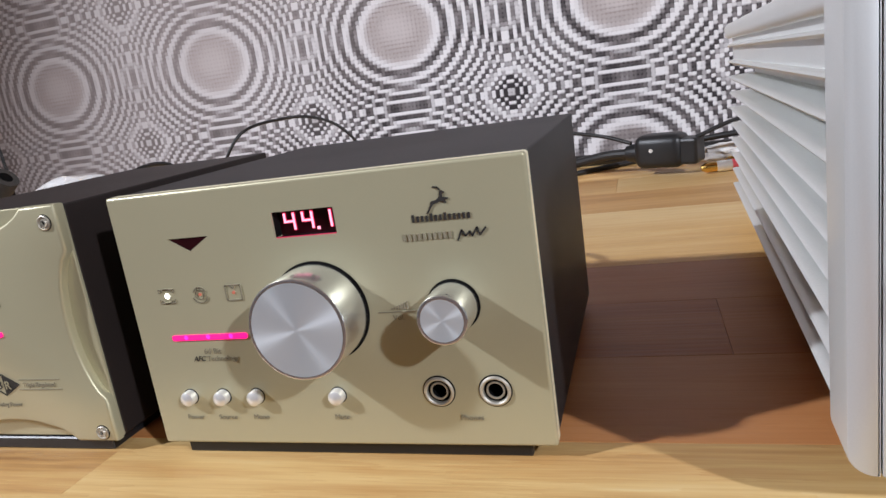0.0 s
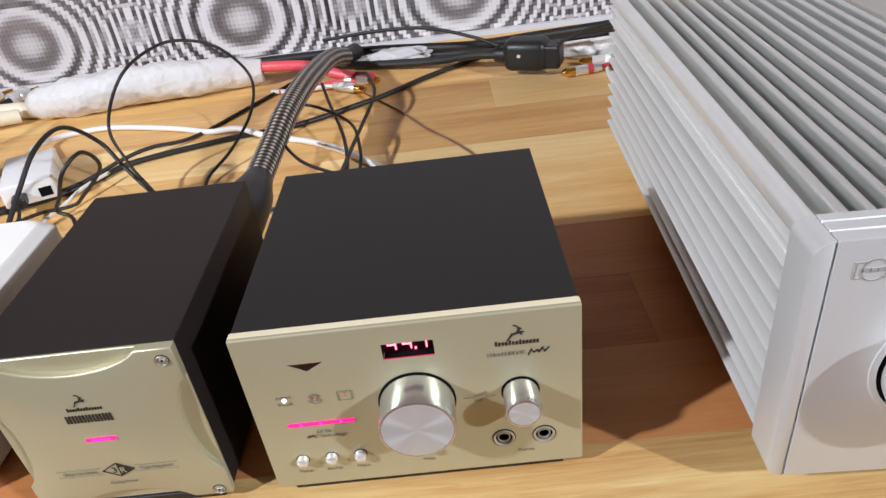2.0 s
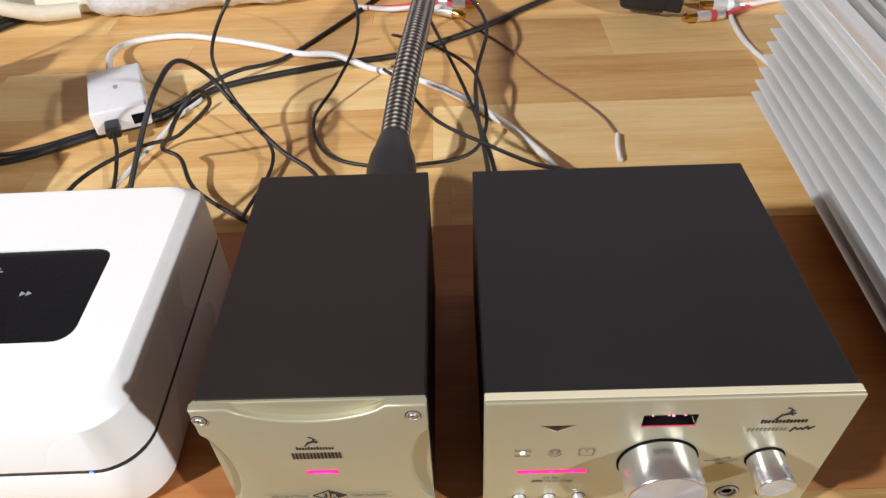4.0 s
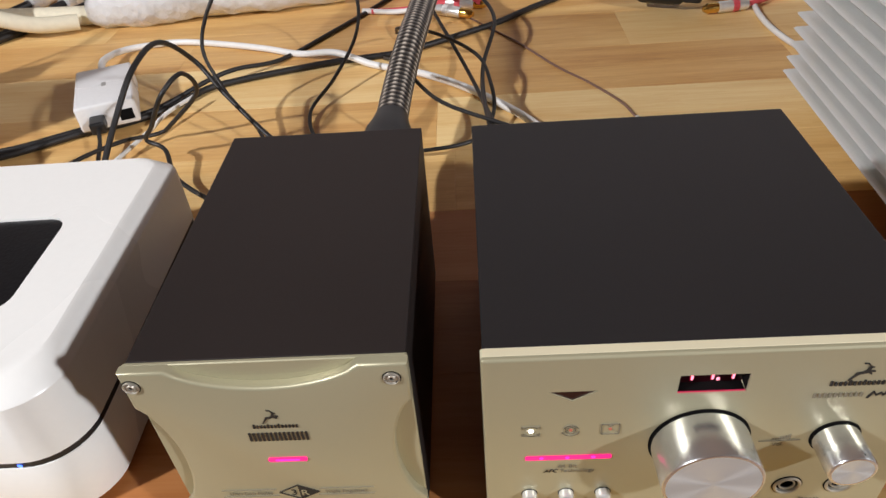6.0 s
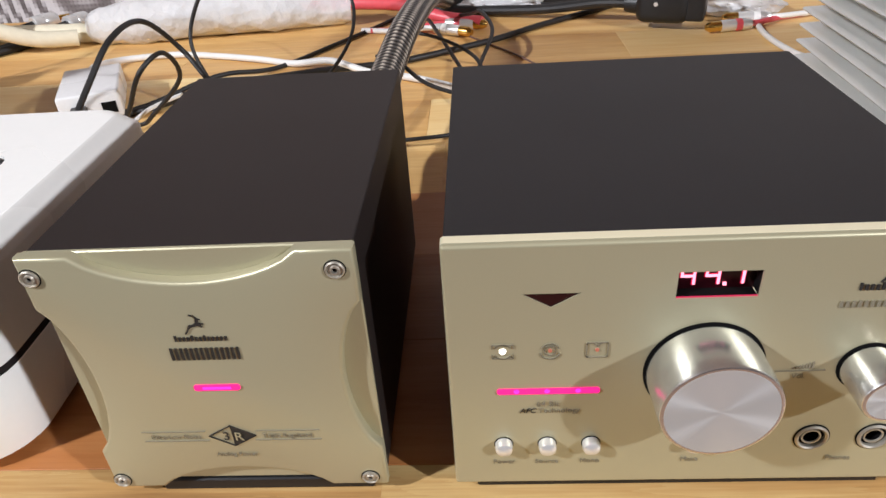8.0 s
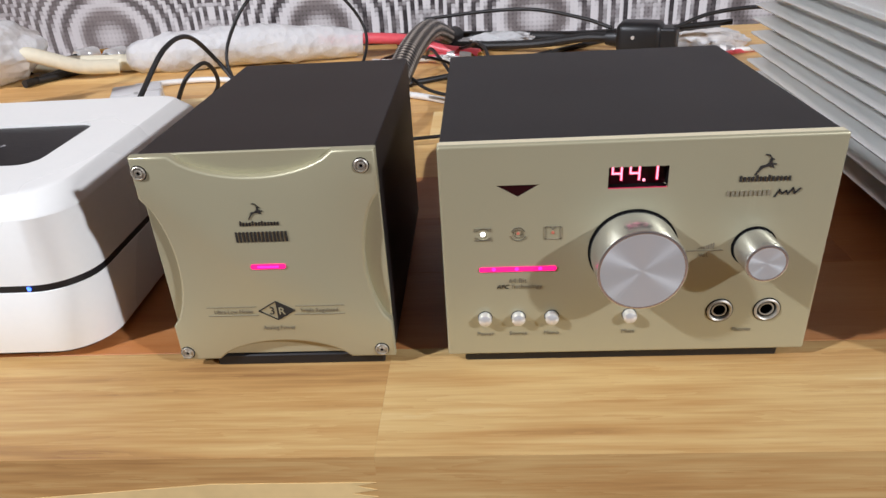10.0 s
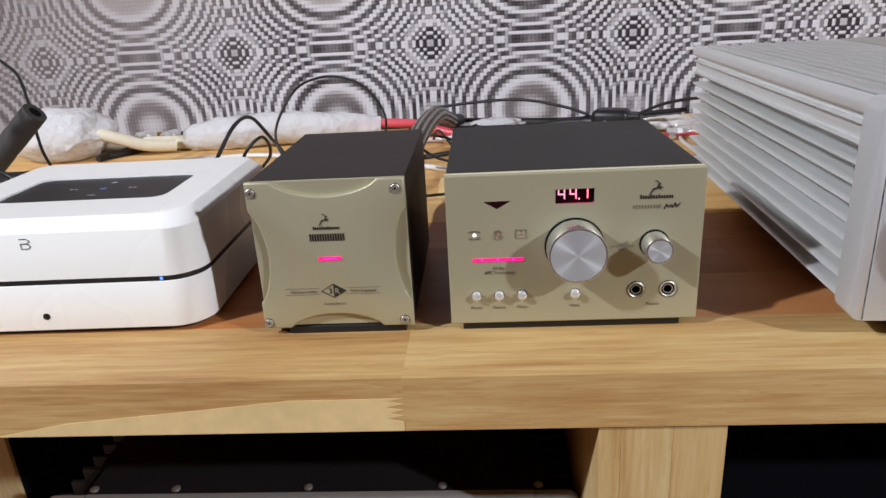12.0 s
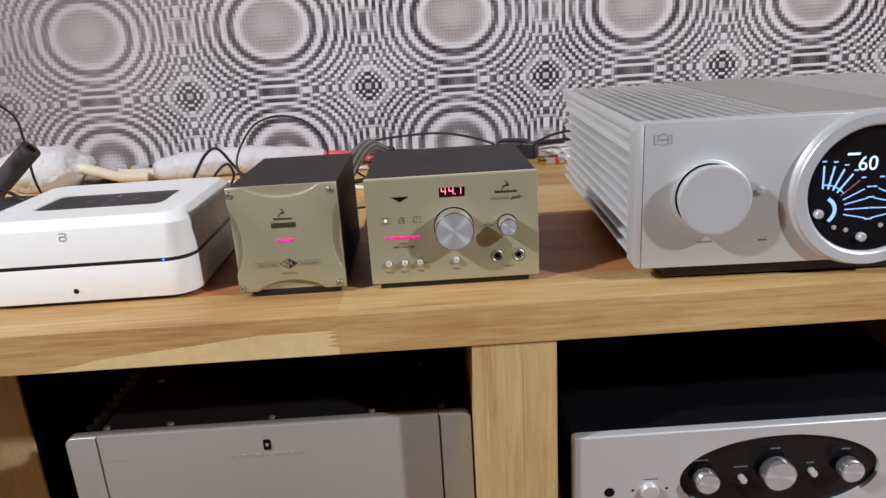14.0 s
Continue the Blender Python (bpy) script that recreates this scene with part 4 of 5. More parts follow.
    for s in (-1, 1):
        ox, oz = cx + s * 0.0430, cz - 0.0180
        for k in range(9):
            a = radians(92 - k * 13) if s < 0 else radians(88 + k * 13)
            r0, r1 = 0.021, 0.041
            p0, p1 = (ox + r0 * math.cos(a), oz + r0 * math.sin(a)), (ox + r1 * math.cos(a), oz + r1 * math.sin(a))
            if p1[1] < cz - 0.030:
                continue
            stroke([p0, p1], 0.0016 if k < 4 else 0.0010, y, y + 0.0003, bm=marks if k != 4 else red)
            stroke([(ox + 0.0455 * math.cos(a) - 0.0016, oz + 0.0455 * math.sin(a)), (ox + 0.0455 * math.cos(a) + 0.0016, oz + 0.0455 * math.sin(a))], 0.0012, y, y + 0.0003, bm=white)
        stroke(arc(ox, oz, 0.024, 92 if s < 0 else 88, 40 if s < 0 else 140, 10), 0.0010, y, y + 0.0003, bm=marks)
        stroke(arc(ox, oz, 0.0120, -50 if s < 0 else 230, 60 if s < 0 else 120, 10), 0.0032, y, y + 0.0003, bm=marks2)
    part("scale", marks, DISPLAY_BLUE, ring, "glowing blue fan-shaped scales")
    part("scale_arc", marks2, DISPLAY_BLUE, ring)
    part("scale_number", white, DISPLAY_BLUE, ring)
    part("scale_mark", red, DISPLAY_RED, ring)
    lettering("reading", "60", cx - 0.0060, cz + 0.0180, 0.0180, DISPLAY_WHITE, ring, y=y, label="glowing white number 60")
    part("reading_bar", strips([(cx - 0.025, cx - 0.014, cz + 0.0320, cz + 0.0340)], y, y + 0.0003), DISPLAY_WHITE, ring)
    for x, z in ((-0.046, -0.0205), (-0.005, -0.0440)):
        part("meter_screw", lathe([(0.0042, 0.0), (0.0042, 0.0035), (0.003, 0.0050), (0, 0.0055)], facing(cx + x, -0.0040, cz + z), 24), CHROME, ring, smooth=40)
    for x, z in ((-0.030, -0.034), (-0.019, -0.037), (0.012, -0.034)):
        part("meter_stud", lathe([(0.0020, 0.0), (0.0020, 0.0012), (0, 0.0016)], facing(cx + x, -0.0040, cz + z), 16), CHROME, ring, smooth=40)
    # volume knobs either side of the meter
    for s in (-1, 1):
        x, z, r, h = 0.2205 + s * 0.1525, 0.0835, 0.0322, 0.020
        k = part("volume_knob", lathe([(r - 0.004, 0.0020), (r - 0.0034, 0.0022), (r, h - 0.0018), (r - 0.0006, h - 0.0005), (r - 0.0018, h), (r - 0.004, h - 0.0001)], facing(0, 0, 0), 96), SILVER, d, "large satin silver knob", 35)
        k.location = (x, 0, z)
        part("knob_face", lathe([(r - 0.004, h - 0.0001), (0, h - 0.0003)], facing(0, 0, 0), 72), SILVER, k)
        part("knob_collar", lathe([(r + 0.0012, 0.0), (r + 0.0011, 0.0008), (r + 0.0004, 0.0012), (r - 0.0018, 0.0012), (r - 0.0018, 0.0002)], facing(0, 0, 0), 72), SILVER, k, smooth=40)
        part("shadow_ring", lathe([(r - 0.0018, 0.0004), (r - 0.0042, 0.0004), (r - 0.0042, 0.0024)], facing(0, 0, 0), 72), HOLE, k)
    for x in (0.1150, W - 0.1150):
        part("push_button", lathe([(0.0034, 0.0), (0.0034, 0.0022), (0.0028, 0.0032), (0, 0.0036)], facing(x, 0, 0.0862), 28), SILVER, d, "small round silver button", 40)
    part("caption_bar", strips([(0.0600, 0.0700, 0.0392, 0.0406), (0.0705, 0.0740, 0.0392, 0.0406)]), PRINT_GREY, d)
    part("caption_bar", strips([(0.1165, 0.1245, 0.0384, 0.0398)]), PRINT_GREY, d)
    # engraved emblem: a ring across a rectangle
    ex, ez, k8 = 0.0250, 0.1372, 0.82
    e = part("emblem", stroke(arc(ex, ez, 0.0062 * k8, 0, 360, 32), 0.0004), PRINT_FAINT, d, "engraved ring and rectangle emblem")
    bm = stroke([(ex - 0.0062 * k8, ez - 0.0047 * k8), (ex - 0.0094 * k8, ez - 0.0047 * k8), (ex - 0.0094 * k8, ez + 0.0047 * k8), (ex - 0.0045 * k8, ez + 0.0047 * k8)], 0.0004)
    stroke([(ex + 0.0045 * k8, ez - 0.0047 * k8), (ex + 0.0094 * k8, ez - 0.0047 * k8), (ex + 0.0094 * k8, ez + 0.0047 * k8), (ex + 0.0062 * k8, ez + 0.0047 * k8)], 0.0004, bm=bm)
    part("emblem_frame", bm, PRINT_FAINT, e)
    part("emblem_bar", strips([(ex - 0.0048 * k8, ex - 0.0020 * k8, ez - 0.0011 * k8, ez + 0.0011 * k8), (ex - 0.0014 * k8, ex + 0.0014 * k8, ez - 0.0011 * k8, ez + 0.0011 * k8), (ex + 0.0020 * k8, ex + 0.0048 * k8, ez - 0.0011 * k8, ez + 0.0011 * k8)]), PRINT_FAINT, e)
    return d


build_amplifier()


# ---- power amplifier in the bay ----
def build_power_amp():
    d = thing("power_amplifier", "black power amplifier with a brushed silver front panel", "amplifier", (-0.334, -0.004, 0.265))
    W, D, Z0, Z1 = 0.424, 0.40, 0.012, 0.194
    part("front_panel", plate(rounded(0.034, W - 0.034, Z0, Z1, 0.0006, 1), [], 0.0, 0.012, 0.001, 2), SILVER_DULL, d, "brushed silver front panel", 40)
    for s in (0, 1):
        pts = rounded(0.0, 0.0335, Z0, Z1 - 0.0005, (0.009, 0.0004, 0.0004, 0.009), 8)
        if s:
            pts = [(W - x, z) for x, z in pts][::-1]
        part("end_cap", plate(pts, [], 0.0006, 0.012, 0.0016, 3), SILVER_DULL, d, "silver rounded end cap", 40)
    part("cover", box(0.030, W - 0.030, 0.0125, D, Z0, Z1 - 0.002, 0.0015, 2), BLACK_PAINT, d, "black steel cover")
    for s in (0, 1):
        sink = part("heat_sink", box(*((0.022, 0.0298) if not s else (W - 0.0298, W - 0.022)), 0.0125, D, Z0, Z1 - 0.006), BLACK_PAINT, d, "black finned heat sink")
        for k in range(22):
            y = 0.020 + k * 0.0172
            x0, x1 = (0.0045, 0.0222) if not s else (W - 0.0222, W - 0.0045)
            part("fin", box(x0, x1, y, y + 0.0042, Z0 + 0.002, Z1 - 0.008, 0.0008, 1), BLACK_PAINT, sink)
    for x in (0.036, 0.104, 0.212, 0.319, 0.394):
        part("screw", lathe([(0.0038, 0.0), (0.0036, 0.0010), (0.0022, 0.0018), (0, 0.0020)], Matrix.Translation((x, 0.020, Z1 - 0.0021)), 20), STEEL, d, smooth=40)
    for x in (0.058, 0.370):
        part("screw", lathe([(0.0038, 0.0), (0.0036, 0.0010), (0.0022, 0.0018), (0, 0.0020)], Matrix.Translation((x, 0.122, Z1 - 0.0021)), 20), STEEL, d, smooth=40)
    part("vent", strips([(0.335 + 0.004 * k, 0.337 + 0.004 * k, Z1 - 0.0021, Z1 - 0.0016) for k in range(14)], 0.10, 0.17), HOLE, d, "row of vent slots")
    logo = part("emblem", plate(rounded(0.2048, 0.2126, 0.1658, 0.1782, 0.0018, 4), [], -0.0006, 0.0), HOLE, d, "small black emblem plate")
    part("emblem_mark", strips([(0.2072, 0.2102, 0.1704, 0.1738)], -0.0009, -0.0005), SILVER_DULL, logo)
    word_bar(d, 0.1705, 0.2500, 0.1582, 0.1620, PRINT_FAINT, 9)
    word_bar(d, 0.0420, 0.0600, 0.1642, 0.1653, PRINT_FAINT, 6)
    for x in (0.05, 0.37):
        for y in (0.05, 0.34):
            part("foot", lathe([(0.018, 0.0), (0.018, 0.0125), (0, 0.0125)], Matrix.Translation((x, y, 0)), 24), BLACK_PLASTIC, d, "black round foot")
    return d


build_power_amp()


# ---- preamplifier in the bay ----
def build_preamp():
    d = thing("preamplifier", "silver preamplifier with a black oval control field", "preamplifier", (0.1890, -0.046, 0.312))
    W, D, Z0, Z1 = 0.432, 0.33, 0.010, 0.135
    oval = [(0.212 + 0.1030 * math.cos(2 * math.pi * k / 64), 0.0775 + 0.0455 * math.sin(2 * math.pi * k / 64)) for k in range(64)]
    part("front_panel", plate(rounded(0, W, Z0, Z1, 0.004, 4), [oval], 0.0, 0.010, 0.0022, 3), SILVER, d, "silver aluminium front panel")
    part("control_field", plate([(0.212 + (x - 0.212) * 1.01, 0.0775 + (z - 0.0775) * 1.01) for x, z in oval], [], 0.0045, 0.0060), SMOKED, d, "black glossy oval control field")
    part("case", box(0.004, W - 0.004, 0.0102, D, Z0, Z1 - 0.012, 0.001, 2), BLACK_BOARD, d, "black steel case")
    for x, z, r, h, lab in ((0.1338, 0.0800, 0.0118, 0.013, "spun aluminium tone knob"), (0.2065, 0.0830, 0.0165, 0.013, "large spun aluminium volume knob"), (0.2802, 0.0825, 0.0118, 0.013, "spun aluminium tone knob")):
        turned_knob(d, "control_knob", x, z, r, h, r + 0.0008, TURNED, lab)
    for x, z in ((0.1745, 0.0735), (0.2468, 0.0760)):
        part("toggle", lathe([(0.0036, -0.0045), (0.0036, 0.0020), (0.0030, 0.0034), (0, 0.0038)], facing(x, 0, z), 24), CHROME, d, "small chrome button", 40)
    for x, z, w in ((0.132, 0.0960, 0.014), (0.207, 0.1045, 0.010), (0.281, 0.0985, 0.009), (0.173, 0.0855, 0.014), (0.245, 0.0850, 0.008)):
        part("caption_bar", strips([(x - w / 2, x + w / 2, z, z + 0.0013)], 0.0040, 0.0046), PRINT_GREY, d)
    part("headphone_socket", lathe([(0.0052, 0), (0.0052, 0.0006), (0, 0.0006)], facing(0.037, 0, 0.0690), 24), HOLE, d, "black headphone socket")
    part("standby_button", lathe([(0.0090, 0.0), (0.0090, 0.004), (0.0080, 0.0052), (0, 0.0056)], facing(0.078, 0, 0.0680), 32), SILVER, d, "round silver standby button", 40)
    for x in (0.061, 0.096):
        part("pin_light", lathe([(0.0014, 0), (0.0014, 0.0004), (0, 0.0005)], facing(x, 0, 0.0695), 12), HOLE, d)
    part("caption_bar", strips([(0.071, 0.086, 0.0810, 0.0822)]), PRINT_GREY, d)
    for x in (0.05, 0.38):
        for y in (0.04, 0.28):
            part("foot", lathe([(0.016, 0.0), (0.016, 0.0105), (0, 0.0105)], Matrix.Translation((x, y, 0)), 24), BLACK_PLASTIC, d, "black round foot")
    return d


build_preamp()


# ---- cables and clutter on the table ----
def cable(name, label, pts, r, mat, seg=8, steps=8):
    """One cable; points are (x, y) on the table or (x, y, z) above it."""
    p = [(q[0], q[1], TOP + r + 0.0004) if len(q) == 2 else q for q in pts]
    ob = part(name, tube(p, r, seg, steps), mat, None, label, 60)
    return tagged(ob, label, "cable")


cable("mains_cable", "thick black mains cable lying across the table", [(-0.62, 0.365), (-0.510, 0.345), (-0.421, 0.350), (-0.354, 0.388), (-0.314, 0.406), (-0.281, 0.433), (-0.259, 0.466), (-0.231, 0.482), (-0.184, 0.499), (-0.135, 0.514), (-0.078, 0.525), (-0.046, 0.540), (-0.007, 0.565), (0.035, 0.594), (0.079, 0.635), (0.119, 0.667), (0.20, 0.73)], 0.0034, BLACK_RUBBER)
cable("signal_cable", "black signal cable lying across the table", [(-0.60, 0.385), (-0.505, 0.362), (-0.423, 0.364), (-0.355, 0.399, 0.603), (-0.300, 0.430), (-0.259, 0.472, 0.6095), (-0.234, 0.495, 0.6105), (-0.196, 0.531), (-0.146, 0.608), (-0.109, 0.671), (-0.075, 0.735)], 0.0024, BLACK_RUBBER)
cable("network_cable", "white network cable curving to an adapter", [(-0.360, 0.468, 0.619), (-0.376, 0.505, 0.619), (-0.389, 0.545, 0.611), (-0.385, 0.574, 0.606), (-0.365, 0.589), (-0.324, 0.594), (-0.273, 0.580), (-0.221, 0.560), (-0.178, 0.539), (-0.136, 0.520, 0.611), (-0.096, 0.500), (-0.051, 0.476), (-0.014, 0.447), (0.015, 0.415), (0.042, 0.380), (0.061, 0.348), (0.072, 0.310, 0.612), (0.076, 0.250, 0.632), (0.076, 0.20, 0.640), (0.076, 0.171, 0.640)], 0.0036, WHITE_CABLE)
cable("looped_cable", "thin black cable arching up behind the white player", [(-0.264, 0.200, 0.616), (-0.254, 0.228, 0.648), (-0.247, 0.268, 0.677), (-0.238, 0.301, 0.700), (-0.235, 0.347, 0.699), (-0.225, 0.378, 0.669), (-0.201, 0.359, 0.648), (-0.162, 0.327, 0.623), (-0.127, 0.299, 0.612), (-0.115, 0.24, 0.610), (-0.112, 0.172, 0.622)], 0.0021, BLACK_RUBBER)
cable("looped_cable", "thin black cable curled in a small loop", [(-0.150, 0.235, 0.604), (-0.183, 0.255, 0.604), (-0.230, 0.290, 0.610), (-0.250, 0.325, 0.618), (-0.266, 0.332, 0.624), (-0.253, 0.324, 0.641), (-0.232, 0.313, 0.671), (-0.220, 0.333, 0.679), (-0.223, 0.357, 0.652), (-0.258, 0.367, 0.619), (-0.274, 0.370, 0.609), (-0.300, 0.343, 0.616), (-0.331, 0.292, 0.618), (-0.347, 0.225, 0.606), (-0.36, 0.204, 0.606)], 0.0019, BLACK_RUBBER)
cable("looped_cable", "thin black cable rising in one wide loop", [(-0.185, 0.255, 0.604), (-0.172, 0.338, 0.610), (-0.215, 0.397, 0.634), (-0.230, 0.415, 0.670), (-0.205, 0.430, 0.716), (-0.185, 0.490, 0.725), (-0.155, 0.508, 0.721), (-0.128, 0.519, 0.704), (-0.108, 0.527, 0.668), (-0.107, 0.490, 0.641), (-0.126, 0.447, 0.617), (-0.144, 0.400, 0.606), (-0.129, 0.351, 0.6025), (-0.092, 0.326, 0.604), (-0.033, 0.319, 0.608), (0.005, 0.333, 0.608), (0.020, 0.363, 0.615), (0.019, 0.400, 0.626), (0.008, 0.436, 0.636), (-0.029, 0.468, 0.645), (-0.065, 0.50, 0.640), (-0.075, 0.56, 0.612)], 0.0017, BLACK_RUBBER)
cable("usb_cable", "thin black cable plugged in behind the converter", [(-0.02, 0.690, 0.606), (0.007, 0.631, 0.623), (0.018, 0.581, 0.637), (0.029, 0.525, 0.632), (0.015, 0.452, 0.620), (0.012, 0.364, 0.631), (0.015, 0.257, 0.652), (0.018, 0.171, 0.658)], 0.0020, BLACK_RUBBER)
cable("usb_cable", "thin black cable curving down to the converter's back", [(-0.050, 0.640, 0.608), (-0.039, 0.581, 0.632), (-0.024, 0.516, 0.633), (-0.003, 0.443, 0.623), (0.010, 0.366, 0.628), (0.020, 0.269, 0.644), (0.026, 0.171, 0.646)], 0.0019, BLACK_RUBBER)
cable("signal_cable", "thin black cable sweeping to the converter's back", [(-0.075, 0.430, 0.640), (-0.056, 0.378, 0.656), (-0.025, 0.325, 0.649), (0.018, 0.283, 0.650), (0.049, 0.246, 0.658), (0.070, 0.215, 0.672), (0.076, 0.171, 0.676)], 0.0016, BLACK_RUBBER)
cable("aerial_wire", "thin brown wire lying on the table", [(-0.006, 0.637), (0.021, 0.592), (0.052, 0.543), (0.085, 0.478), (0.111, 0.438), (0.133, 0.396), (0.141, 0.365)], 0.0011, speckled("brown_wire", (0.20, 0.11, 0.08), 0.5))
cable("aerial_wire", "white tip of a thin wire", [(0.141, 0.362), (0.138, 0.345), (0.136, 0.322)], 0.0024, WHITE_CABLE)
cable("signal_cable", "thin white lead ending among the loops", [(-0.305, 0.300, 0.606), (-0.298, 0.335, 0.606), (-0.285, 0.378, 0.608), (-0.276, 0.402, 0.612), (-0.260, 0.435, 0.612)], 0.0019, WHITE_CABLE)
cable("aerial_wire", "white wire behind the finned amplifier", [(0.345, 0.665), (0.322, 0.617), (0.312, 0.56), (0.316, 0.500), (0.335, 0.44)], 0.0030, WHITE_CABLE)
cable("signal_cable", "black cable running behind the finned amplifier", [(-0.055, 0.745, 0.640), (0.02, 0.72, 0.650), (0.09, 0.69, 0.655), (0.15, 0.65, 0.648), (0.185, 0.628, 0.638)], 0.0024, BLACK_RUBBER)
cable("signal_cable", "black cable running to the finned amplifier", [(0.255, 0.600, 0.640), (0.30, 0.60, 0.655), (0.36, 0.58, 0.662), (0.42, 0.50, 0.662)], 0.0024, BLACK_RUBBER)


def build_braided():
    d = thing("braided_power_cable", "thick braided grey and black cable plugged into the power supply", "power cable")
    part("cord", tube([(-0.058, 0.225, 0.650), (-0.058, 0.285, 0.650), (-0.054, 0.350, 0.656), (-0.047, 0.405, 0.666), (-0.040, 0.480, 0.667), (-0.036, 0.554, 0.659), (-0.036, 0.620, 0.647), (-0.032, 0.680, 0.634), (-0.023, 0.730, 0.618)], 0.0121, 20, 10), BRAID, d, "braided grey and black sleeve", 60)
    part("end_sleeve", tube([(-0.026, 0.718, 0.6225), (-0.021, 0.738, 0.616), (-0.014, 0.760, 0.6135)], 0.0128, 20), BLACK_RUBBER, d, "black shrink sleeve at the end", 60)
    part("boot", lathe([(0.0, 0.0), (0.0185, 0.0), (0.0190, 0.004), (0.0190, 0.082), (0.0178, 0.096), (0.0150, 0.108), (0.0128, 0.122), (0, 0.122)], Matrix.Translation((-0.058, 0.171, 0.650)) @ Matrix.Rotation(radians(-90), 4, "X"), 28), BLACK_PLASTIC, d, "black moulded plug", 40)


build_braided()


def build_adapter():
    d = thing("network_adapter", "small pale grey network adapter resting on the cables", "adapter", (-0.347, 0.380, TOP), 22)
    W, D, Z0, Z1 = 0.051, 0.088, 0.0075, 0.0312
    part("body", box(0, W, 0, D, Z0, Z1, 0.0022, 3), WHITE_ADAPTER, d, "pale grey plastic body", 40)
    part("socket", box(0.035, 0.047, -0.0006, 0.004, 0.012, 0.022), HOLE, d, "dark network socket")
    part("plug", box(0.010, 0.023, -0.018, 0.001, 0.011, 0.022, 0.002, 2), BLACK_PLASTIC, d, "black plug")
    part("lead", tube([(0.0165, -0.016, 0.0165), (0.0165, -0.045, 0.013), (0.010, -0.09, 0.008), (-0.004, -0.14, 0.0045), (-0.02, -0.19, 0.0025)], 0.0018), BLACK_RUBBER, d)
    part("mark", box(0.024, 0.028, 0.040, 0.048, Z1 - 0.0004, Z1 + 0.0002), PRINT_FAINT, d, "small grey mark")
    part("port", box(0.016, 0.030, D - 0.001, D + 0.006, 0.012, 0.025, 0.001, 2), speckled("pale_blue_plastic", (0.35, 0.62, 0.72), 0.4), d, "pale blue plug collar")


build_adapter()


def build_iec():
    d = thing("mains_connector", "black mains connector with cord behind the converter", "connector", (0.180, 0.632, 0.0), -22)
    part("cord", tube([(-0.28, 0.012, 0.6065), (-0.20, 0.010, 0.607), (-0.10, 0.012, 0.612), (-0.03, 0.003, 0.624), (0.004, 0.0, 0.626)], 0.0058, 12), BLACK_RUBBER, d)
    part("boot", lathe([(0.0, 0.0), (0.009, 0.0), (0.010, 0.004), (0.013, 0.026), (0, 0.026)], Matrix.Translation((0, 0, 0.626)) @ Matrix.Rotation(radians(90), 4, "Y"), 20), BLACK_PLASTIC, d, smooth=40)
    part("shell", box(0.014, 0.070, -0.019, 0.019, 0.6085, 0.647, 0.010, 4), BLACK_PLASTIC, d, "black moulded connector shell", 40)
    part("nose", box(0.066, 0.086, -0.015, 0.015, 0.612, 0.641, 0.003, 2), BLACK_PLASTIC, d)
    # added bright dot in place of a white highlight on the shell
    part("highlight_dot", lathe([(0.0022, 0.0), (0.0022, 0.001), (0, 0.001)], facing(0.036, -0.0190, 0.630), 16), CHROME, d, "small chrome dot standing in for a highlight")


build_iec()


def build_phono(place, rz, ring):
    d = thing("phono_plug", "gold-plated phono plug with coloured ring", "plug", place, rz, group="phono plugs on the table")
    ax = Matrix.Translation((0, 0, 0.0065)) @ Matrix.Rotation(radians(90), 4, "Y")
    part("barrel", lathe([(0.0, 0.012), (0.0058, 0.012), (0.0062, 0.014), (0.0062, 0.040), (0.0050, 0.046), (0, 0.046)], ax, 24), CHROME, d, "silver barrel", 40)
    part("shield", lathe([(0.0, -0.004), (0.0030, -0.004), (0.0052, 0.0), (0.0055, 0.001), (0.0055, 0.0125), (0, 0.0125)], ax, 24), GOLD, d, "gold shield", 40)
    part("ring", lathe([(0.0063, 0.028), (0.0064, 0.029), (0.0064, 0.034), (0.0063, 0.035)], ax, 24), ring, d)
    part("lead", tube([(0.045, 0, 0.0065), (0.06, 0.004, 0.0062), (0.09, 0.02, 0.0045), (0.13, 0.03, 0.004)], 0.0030), ring, d)


build_phono((0.262, 0.588, TOP), 8, RED_RUBBER)
build_phono((0.290, 0.622, TOP), -6, WHITE_CABLE)
build_phono((0.005, 0.618, TOP), 150, WHITE_CABLE)
build_phono((0.022, 0.648, TOP), 165, RED_RUBBER)
cable("speaker_cable", "thick red cable along the back of the table", [(-0.20, 0.70, 0.624), (-0.155, 0.70, 0.626), (-0.115, 0.695, 0.626), (-0.07, 0.690, 0.622), (-0.03, 0.672, 0.612), (0.02, 0.650)], 0.0075, RED_RUBBER)
cable("speaker_cable", "thick black cable along the back edge of the table", [(-0.52, 0.770), (-0.40, 0.772), (-0.29, 0.780), (-0.18, 0.785), (-0.08, 0.785), (0.01, 0.775), (0.09, 0.755), (0.16, 0.74), (0.26, 0.75), (0.36, 0.76)], 0.0075, BLACK_RUBBER)
cable("speaker_cable", "black cable bundled along the back edge of the table", [(-0.10, 0.765), (0.0, 0.757), (0.08, 0.735), (0.15, 0.70, 0.612), (0.20, 0.665, 0.620), (0.26, 0.64, 0.632), (0.33, 0.62, 0.640)], 0.0036, BLACK_RUBBER)


